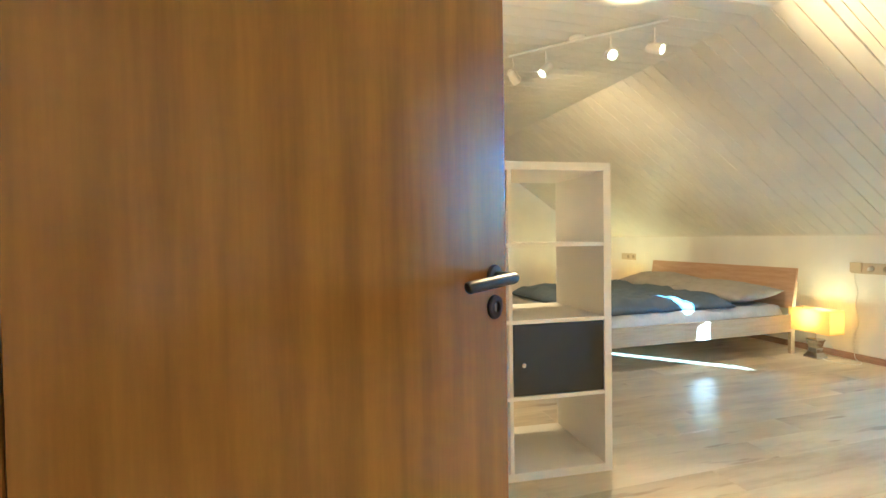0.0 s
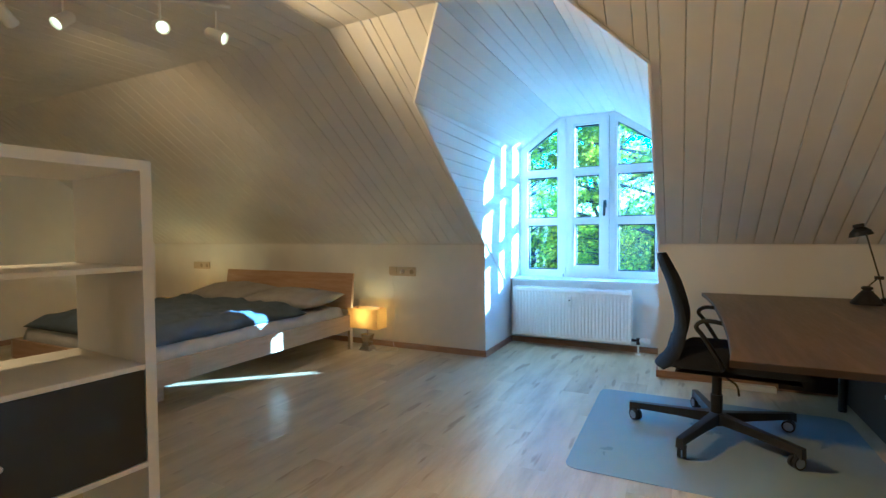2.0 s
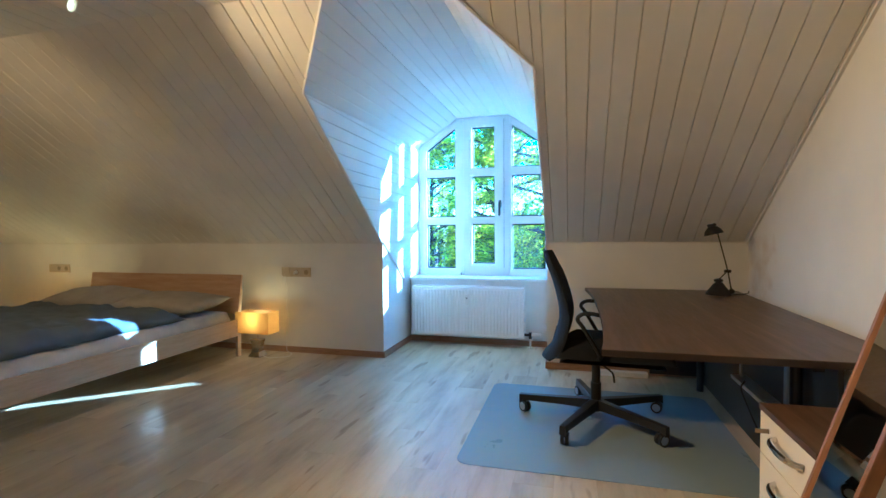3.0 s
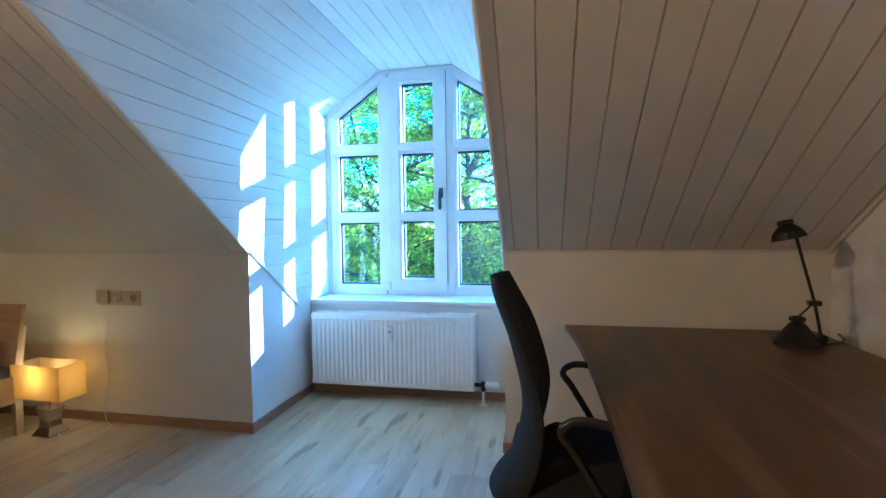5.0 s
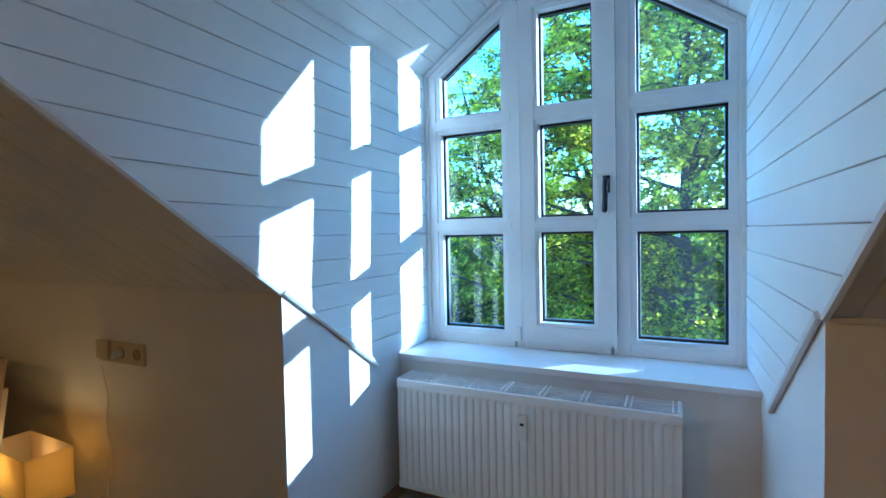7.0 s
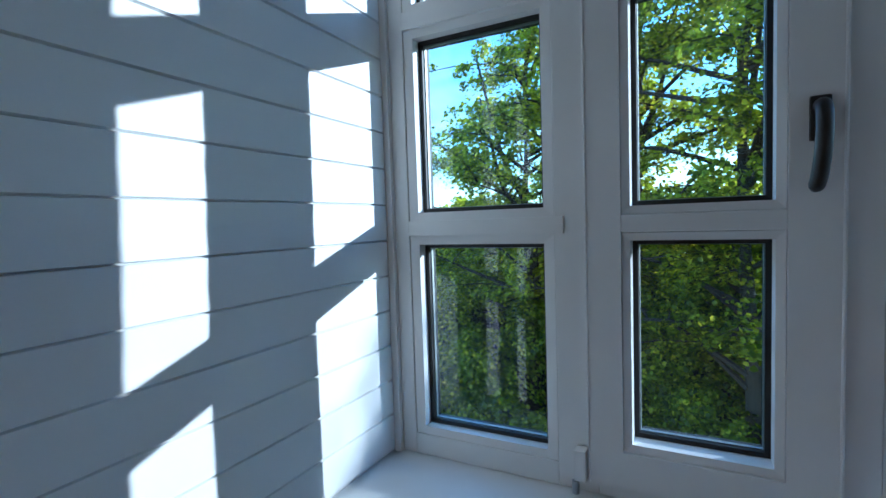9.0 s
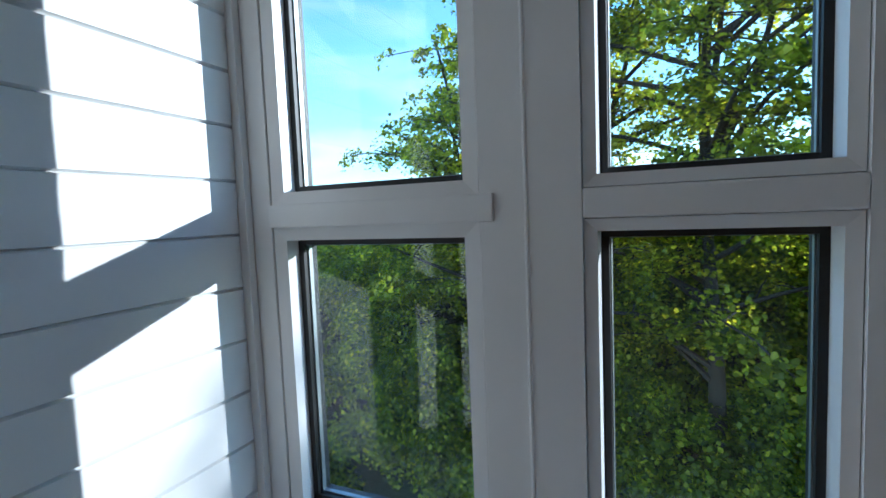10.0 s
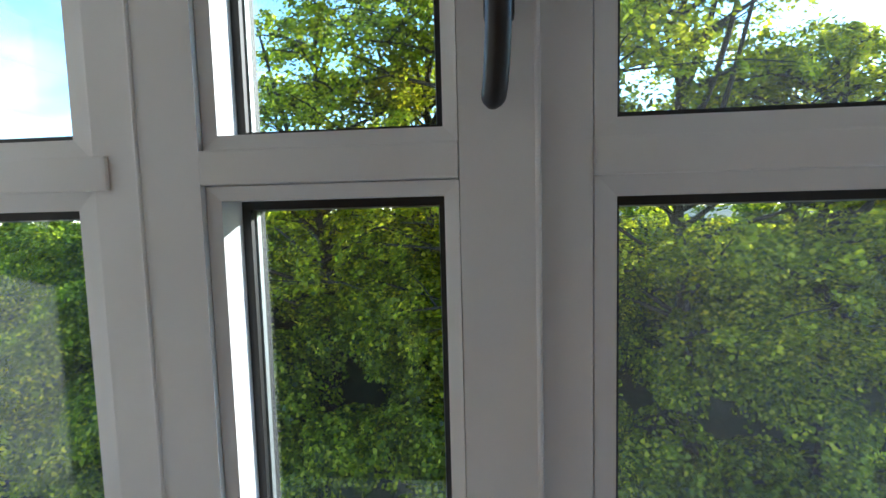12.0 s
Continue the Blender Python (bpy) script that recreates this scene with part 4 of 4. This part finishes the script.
for x in (0.05, 0.55):
    for y in (-0.38, -0.05):
        part("caster", lathe([(0.02, 0), (0.022, 0.02), (0.012, 0.05)], 12, None, pose(x, y, 0)), BLACK_PLASTIC, unit)

# standing mirror seen almost edge on
fm = Matrix.Translation((0.235, 1.95, 0.005)) @ pose(0, 0, 0, 0, 0, 71.5) @ pose(0, 0, 0, 15.8)
mir = new("standing_mirror")
mir.matrix_basis = fm
tagged(mir, "tall leaning mirror in a brown wooden frame beside the drawers", "mirror")
MW, MH, FW = 0.40, 1.55, 0.026
for x0, x1, z0, z1, nm in ((-FW, 0, 0, MH, "stile"), (-MW, -MW + FW, 0, MH, "stile"), (-MW + FW, -FW, 0, FW, "rail"), (-MW + FW, -FW, MH - FW, MH, "rail")):
    part(nm, box(x0, x1, -0.022, 0.0, z0, z1, 0.003), FRAME_WOOD, mir)
part("mirror_glass", box(-MW + FW - 0.005, -FW + 0.005, -0.011, -0.006, FW - 0.005, MH - FW + 0.005), MIRROR, mir)
part("back_board", box(-MW + FW - 0.005, -FW + 0.005, -0.020, -0.013, FW - 0.005, MH - FW + 0.005), FRAME_WOOD, mir)

dl = empty("desk_lamp", (0.84, 4.42, DZ), "black adjustable desk lamp with a cone base and two thin rods", "desk lamp", turn=-12)
part("base", lathe([(0.085, 0), (0.085, 0.012), (0.03, 0.085), (0.022, 0.09), (0.022, 0.10)], 24), DARK_METAL, dl)
part("collar", lathe([(0.03, 0.098), (0.03, 0.112), (0.014, 0.118)], 16), DARK_METAL, dl)
for d in (-0.010, 0.010):
    part("rod", tube([(0.085, d, 0.02), (0.06, d, 0.17), (-0.02, d, 0.50)], 0.004, 8), DARK_METAL, dl)
part("joint", tube([(0.085, -0.02, 0.03), (0.085, 0.02, 0.03)], 0.018, 12), DARK_METAL, dl)
part("clamp", box(0.035, 0.08, -0.022, 0.022, 0.165, 0.185, 0.004), DARK_METAL, dl)
part("brace", tube([(0.0, 0, 0.11), (0.055, 0, 0.175)], 0.004, 8), DARK_METAL, dl)
part("shade", lathe([(0.062, -0.042), (0.066, -0.04), (0.055, -0.012), (0.034, 0.010), (0.024, 0.016), (0.030, 0.020), (0.030, 0.034), (0.024, 0.038)], 24, None, pose(-0.042, 0, 0.485, 0, -13)), DARK_METAL, dl)
tagged(obj("lamp_lead", tube(arc([(0.93, 4.40, DZ + 0.006), (1.0, 4.43, DZ + 0.006), (1.06, 4.50, DZ + 0.006), (1.10, 4.62, DZ + 0.006)], 6), 0.004, 8), BLACK_PLASTIC), "black lamp lead lying on the desk", "cable")


# office chair
CX, CY = -0.054, 3.632
chair = empty("office_chair", (CX, CY, 0.004), "black swivel office chair with a curved mesh back", "office chair")
part("gas_column", tube([(0, 0, 0.06), (0, 0, 0.24), (0, 0, 0.2401), (0, 0, 0.42)], [0.032, 0.032, 0.026, 0.026], 16), BLACK_PLASTIC, chair)
part("hub", lathe([(0.05, 0.075), (0.055, 0.10), (0.045, 0.135)], 20), BLACK_PLASTIC, chair)
for k in range(5):
    a = radians(174 + 72 * k)
    ca, sa = math.cos(a), math.sin(a)
    r = 0.45
    bm = bmesh.new()
    rows = []
    for d, w, z0, z1 in ((0.03, 0.030, 0.075, 0.135), (0.2, 0.026, 0.080, 0.125), (r, 0.021, 0.078, 0.114), (r + 0.034, 0.020, 0.060, 0.112)):
        rows.append([bm.verts.new((d * ca - s * w * sa, d * sa + s * w * ca, z)) for s, z in ((-1, z0), (1, z0), (0.8, z1), (-0.8, z1))])
    for p, q in zip(rows, rows[1:]):
        for i in range(4):
            bm.faces.new((p[i], p[(i + 1) % 4], q[(i + 1) % 4], q[i]))
    bm.faces.new(rows[0])
    bm.faces.new(rows[-1][::-1])
    arm = part("base_arm", bm, BLACK_PLASTIC, chair)
    px, py = r * ca, r * sa
    part("caster_fork", box(px - 0.012, px + 0.012, py - 0.02, py + 0.02, 0.045, 0.088, 0.005), BLACK_PLASTIC, arm)
    t = a + 0.9 + k
    ax = Vector((math.cos(t), math.sin(t), 0))
    c = Vector((px, py, 0.0345))
    for s in (-1, 1):
        q = c + ax * 0.013 * s
        part("caster", tube([q - ax * 0.009, q + ax * 0.009], 0.0345, 18), BLACK_PLASTIC, arm)
        part("caster_ring", tube([q + ax * 0.0088 * s, q + ax * 0.0102 * s], 0.025, 16), GREY_METAL, arm)
b = soft_slab(-0.23, 0.455, -0.25, 0.25, 0.405, 0.52, 26, 22, 0.10, 0.004, 9.0)
part("seat", b, BLACK_MESH, chair, "black padded seat", True)
part("seat_pan", soft_slab(-0.21, 0.40, -0.23, 0.23, 0.375, 0.404, 10, 10, 0.05, 0.0, 9.0), BLACK_PLASTIC, chair)
part("mechanism", box(-0.14, 0.10, -0.07, 0.07, 0.345, 0.40, 0.012), BLACK_PLASTIC, chair)
part("tilt_lever", tube(arc([(0.02, -0.06, 0.38), (0.05, -0.18, 0.365), (0.10, -0.24, 0.34), (0.11, -0.29, 0.30)]), 0.006, 8), BLACK_PLASTIC, chair)
# backrest: a curved shell, narrow at the top and foot
line = arc([(-0.322, 0, 0.368), (-0.262, 0, 0.415), (-0.230, 0, 0.47), (-0.207, 0, 0.54), (-0.193, 0, 0.62), (-0.193, 0, 0.68), (-0.203, 0, 0.74), (-0.223, 0, 0.82), (-0.248, 0, 0.90), (-0.283, 0, 0.98), (-0.318, 0, 1.062)], 4)
bm = bmesh.new()
N = 14
front, back = [], []
L = len(line)
for i, p in enumerate(line):
    u = i / (L - 1)
    half = 0.24 * (1 - max(0.0, (u - 0.60) / 0.40) ** 2.4 * 0.36) * (1 - max(0.0, (0.3 - u) / 0.3) ** 2 * 0.25)
    d = (line[min(i + 1, L - 1)] - line[max(i - 1, 0)]).normalized()
    nn = Vector((d.z, 0, -d.x))
    fr, bk = [], []
    for k in range(N + 1):
        v = k / N * 2 - 1
        thick = 0.044 * (1 - 0.35 * u) * (1 - abs(v) ** 6) * (1 - (2 * u - 1) ** 12) + 0.006
        c = p + Vector(((0.062 * v * v - 0.016) * (1 - 0.4 * u * u), half * v, 0))
        fr.append(bm.verts.new(c + nn * thick * 0.5))
        bk.append(bm.verts.new(c - nn * thick * 0.5))
    front.append(fr)
    back.append(bk)
for i in range(L - 1):
    for k in range(N):
        bm.faces.new((front[i][k], front[i][k + 1], front[i + 1][k + 1], front[i + 1][k]))
        bm.faces.new((back[i][k], back[i + 1][k], back[i + 1][k + 1], back[i][k + 1]))
    for k in (0, N):
        bm.faces.new((front[i][k], front[i + 1][k], back[i + 1][k], back[i][k]))
for i in (0, L - 1):
    for k in range(N):
        bm.faces.new((front[i][k], back[i][k], back[i][k + 1], front[i][k + 1]))
part("backrest", bm, BLACK_MESH, chair, "curved black backrest", True)
part("back_strut", tube(arc([(-0.05, 0, 0.37), (-0.2, 0, 0.385), (-0.255, 0, 0.45), (-0.235, 0, 0.56)]), 0.013, 10), BLACK_PLASTIC, chair)
for s in (-1, 1):
    y = 0.255 * s
    part("armrest", tube(arc([(0.0, y * 0.8, 0.41), (0.03, y * 1.05, 0.44), (-0.06, y * 1.1, 0.60), (-0.10, y * 1.1, 0.66), (-0.06, y * 1.1, 0.695), (0.02, y * 1.1, 0.69), (0.09, y * 1.1, 0.665), (0.13, y * 1.1, 0.66)]), 0.0125, 10), BLACK_PLASTIC, chair, "black loop armrest", True)

for p in chair.children:
    if p.name.split(".")[0] in ("seat", "seat_pan", "mechanism", "tilt_lever", "backrest", "back_strut", "armrest"):
        p.matrix_basis = pose(0.0, 0.11, 0, 0, 0, -3)

tagged(obj("cable_duct", box(-0.02, 0.395, 4.63, 4.70, 0.0, 0.038, 0.004), WHITE_PLASTIC), "grey white cable duct on the floor below the desk", "cable duct")

# floor mat with round corners
def rounded(x0, x1, y0, y1, r, steps=6):
    out = []
    for cx, cy, a in ((x1 - r, y1 - r, 0), (x0 + r, y1 - r, 90), (x0 + r, y0 + r, 180), (x1 - r, y0 + r, 270)):
        out += [(cx + r * math.cos(radians(a + 90 * k / steps)), cy + r * math.sin(radians(a + 90 * k / steps))) for k in range(steps + 1)]
    return out


tagged(obj("chair_mat", prism(rounded(-0.785, 0.70, 2.86, 4.225, 0.07), "z", 0.0005, 0.0035), MAT_PLASTIC), "translucent plastic floor mat under the office chair", "floor mat")

# ---- outside ----
GZ = -5.6
ground = structure("ground", box(-600, 600, 6.3, 1500, GZ - 0.2, GZ), LAWN, "grassy ground below the house", "ground")


def leaves(name, points, normals, size, mat, parent, rng):
    """Bent five-cornered leaves lying roughly across the given normals, one mesh."""
    n = len(points)
    c = normals + rng.normal(size=(n, 3)) * 0.42
    c /= np.linalg.norm(c, axis=1)[:, None]
    a = np.cross(c, rng.normal(size=(n, 3)))
    a /= np.linalg.norm(a, axis=1)[:, None]
    b = np.cross(c, a)
    s = (size * rng.uniform(0.55, 1.35, n))[:, None]
    shape = ((-0.42, 0.0, 0.0), (-0.12, 0.46, -0.10), (0.30, 0.28, 0.03), (0.58, 0.0, -0.14), (0.30, -0.28, 0.03), (-0.12, -0.46, -0.10))
    k = len(shape)
    co = np.stack([points + a * s * u + b * s * v + c * s * w for u, v, w in shape], 1).reshape(-1, 3)
    me = bpy.data.meshes.new(name)
    me.vertices.add(k * n)
    me.vertices.foreach_set("co", co.ravel())
    me.loops.add(k * n)
    me.loops.foreach_set("vertex_index", np.arange(k * n))
    me.polygons.add(n)
    me.polygons.foreach_set("loop_start", np.arange(0, k * n, k))
    me.polygons.foreach_set("loop_total", np.full(n, k))
    me.update(calc_edges=True)
    me.materials.append(mat)
    ob = new(name, me)
    if parent:
        ob.parent = parent
    return ob


def sprays(centres, normals, radius, per, rng):
    """Flat drooping sprays of leaves: points and normals round each centre."""
    out, nrm = [], []
    for c, n, r in zip(centres, normals, radius):
        m = max(4, int(per * rng.uniform(0.5, 1.5)))
        n = n / np.linalg.norm(n)
        u = np.cross(n, rng.normal(size=3))
        u /= np.linalg.norm(u)
        v = np.cross(n, u)
        d = np.sqrt(rng.random(m)) * r
        t = rng.random(m) * 2 * math.pi
        p = c + np.outer(d * np.cos(t), u) + np.outer(d * np.sin(t) * 0.7, v) + np.outer(rng.normal(size=m) * 0.16 * r - 0.35 * d * d / r, n)
        out.append(p)
        nrm.append(np.repeat(n[None, :], m, 0))
    return np.concatenate(out), np.concatenate(nrm)


def tree(x, y, top, spread, seed, per, leaf, low=0.25, mat=None, limbs_n=46):
    """A broad-leaved tree: forked trunk, branching limbs and a crown of leaf sprays."""
    rng = np.random.default_rng(seed)
    t = empty("tree", (x, y, GZ), "broad-leaved tree with green and yellowing leaves outside", "tree", "trees outside")
    h = top - GZ
    trunk = bmesh.new()
    lead = arc([(0, 0, 0), (0.1, 0.05, h * 0.3), (-0.08, 0.1, h * 0.6), (0.05, 0, h * 0.95)], 5)
    tube(lead, [0.19 * (1 - 0.9 * k / 15) for k in range(16)], 8, trunk)
    for k in range(3):
        a = rng.random() * 2 * math.pi
        p = lead[9 + k]
        r = spread * 0.42
        tube(arc([p, p + Vector((math.cos(a) * r * 0.5, math.sin(a) * r * 0.5, h * 0.10)), p + Vector((math.cos(a) * r, math.sin(a) * r, h * 0.30))], 4), [0.085 - 0.008 * i for i in range(9)], 7, trunk)
    part("trunk", trunk, BARK, t, smooth=True)
    cs, ns, rs = [], [], []
    limbs = bmesh.new()
    for k in range(limbs_n):
        z = h * (low + (0.95 - low) * (k + rng.random()) / limbs_n)
        a = rng.random() * 2 * math.pi
        frac = (z / h - low) / (1 - low)
        reach = spread * (0.35 + 0.75 * math.sin(math.pi * min(1, frac * 0.8 + 0.22))) * rng.uniform(0.7, 1.1)
        p0 = Vector((0, 0, z))
        p2 = Vector((math.cos(a) * reach, math.sin(a) * reach, z + reach * rng.uniform(0.15, 0.6)))
        p1 = (p0 + p2) / 2 + Vector((rng.normal() * 0.2, rng.normal() * 0.2, rng.uniform(0, 0.3)))
        ln = arc([p0, p1, p2], 4)
        tube(ln, [0.055 * (1 - 0.105 * i) for i in range(len(ln))], 5, limbs)
        ends = [ln[8]]
        for _ in range(5):
            q = ln[int(rng.integers(2, 8))]
            e = q + Vector((rng.normal() + math.cos(a) * 0.5, rng.normal() + math.sin(a) * 0.5, rng.uniform(-0.35, 0.8))) * 0.62
            tube([q, (q + e) / 2 + Vector((0, 0, 0.07)), e], [0.02, 0.014, 0.006], 4, limbs)
            ends += [e, (q + e) / 2]
        for e in ends:
            out = Vector((e.x, e.y, 0)) * (0.5 / max(0.3, reach))
            cs.append(np.array(e))
            ns.append(np.array((out.x + rng.normal() * 0.3, out.y + rng.normal() * 0.3, 1.0)))
            rs.append(rng.uniform(0.26, 0.52))
    part("limbs", limbs, BARK, t)
    pts, nn = sprays(cs, ns, rs, per, rng)
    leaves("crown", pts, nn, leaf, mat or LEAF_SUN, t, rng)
    return t


tree(-4.6, 15.5, 5.4, 2.6, 11, 70, 0.080, 0.35)
tree(-2.2, 15.8, 7.0, 2.6, 16, 70, 0.080, 0.35)
tree(-0.4, 14.0, 6.8, 3.0, 12, 80, 0.080, 0.32)
tree(2.6, 14.5, 7.4, 3.3, 13, 88, 0.080, 0.32)
tree(5.2, 14.6, 4.2, 2.6, 14, 95, 0.080, 0.4)
tree(-8.0, 21.0, 1.9, 3.2, 15, 40, 0.15)


def thicket(x0, x1, y0, top, blobs, per, leaf, seed, label):
    """Undergrowth bank: an uneven body, dark to stand for inner shade, under rounded bushes of leaf sprays."""
    rng = np.random.default_rng(seed)
    def crest(x, v):
        return GZ + (top - GZ) * (0.15 + 0.85 * v) + 0.7 * noise.fractal(Vector((x * 0.55, v * 3, seed)), 0.8, 2.0, 4)
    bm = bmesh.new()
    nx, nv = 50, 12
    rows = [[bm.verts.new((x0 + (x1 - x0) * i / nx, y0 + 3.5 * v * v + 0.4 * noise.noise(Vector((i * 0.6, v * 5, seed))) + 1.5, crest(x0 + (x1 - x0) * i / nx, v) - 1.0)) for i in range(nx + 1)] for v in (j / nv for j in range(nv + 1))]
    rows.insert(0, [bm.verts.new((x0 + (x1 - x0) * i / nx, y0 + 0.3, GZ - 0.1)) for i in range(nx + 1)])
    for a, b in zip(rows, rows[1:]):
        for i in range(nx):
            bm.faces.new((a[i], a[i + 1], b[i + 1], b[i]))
    body = tagged(obj("thicket", bm, THICKET_SHADE, None, "", True), label, "bushes", kind="stuff")
    scale = max(0.85, leaf / 0.115)
    cs, ns, rs = [], [], []
    for _ in range(blobs):
        x, v = rng.uniform(x0, x1), rng.random() ** 0.85
        c = np.array((x, y0 + 3.5 * v * v + 0.9 * rng.random(), crest(x, v) - 0.3))
        big = rng.uniform(0.55, 1.25) * scale
        for _ in range(34):
            d = rng.normal(size=3) + np.array((0, -0.55, 0.55))
            d /= np.linalg.norm(d)
            cs.append(c + d * big * np.array((1.0, 0.8, 0.75)) * rng.uniform(0.75, 1.08))
            ns.append(d * np.array((1, 1, 0.7)) + np.array((0, 0, 0.65)))
            rs.append(rng.uniform(0.20, 0.42) * scale)
    pts, nn = sprays(cs, ns, rs, per, rng)
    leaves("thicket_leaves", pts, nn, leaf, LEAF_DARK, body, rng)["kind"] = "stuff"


thicket(-14, 13, 13.1, 0.75, 380, 36, 0.086, 21, "dense dark green bushes below the window")
thicket(-40, 30, 30.0, 1.4, 120, 18, 0.26, 22, "distant green bushes and treetops")

# ---- floor planks ----
PW, PL = 0.192, 1.285
meshes = {}
row = 0
y_lo = YB - 0.14
x = XL
while x < XR - 0.01:
    w = min(PW, XR - x)
    y = y_lo - (row * 0.437 % PL)
    while y < 5.55:
        a, b_ = max(y, y_lo), min(y + PL, 5.55)
        y += PL
        segs = [(x, x + w, a, b_)]
        if x + w < DL + 0.02 or x > DR - 0.02:
            segs = [(x, x + w, a, min(b_, YK))]
        for sx0, sx1, sy0, sy1 in segs:
            if sy1 - sy0 < 0.02:
                continue
            key = (round(sx1 - sx0, 3), round(sy1 - sy0, 3))
            if key not in meshes:
                bm = box(0, key[0] - 0.0004, 0, key[1] - 0.0004, -0.008, 0)
                bmesh.ops.bevel(bm, geom=[e for e in bm.edges if all(v.co.z > -0.001 for v in e.verts)], offset=0.0005, segments=1, affect="EDGES")
                me = bpy.data.meshes.new("plank")
                bm.to_mesh(me)
                bm.free()
                me.materials.append(FLOOR_WOOD)
                meshes[key] = me
            p = new("plank", meshes[key])
            p.location = (sx0, sy0, 0)
            p.parent = floor
    x += PW
    row += 1
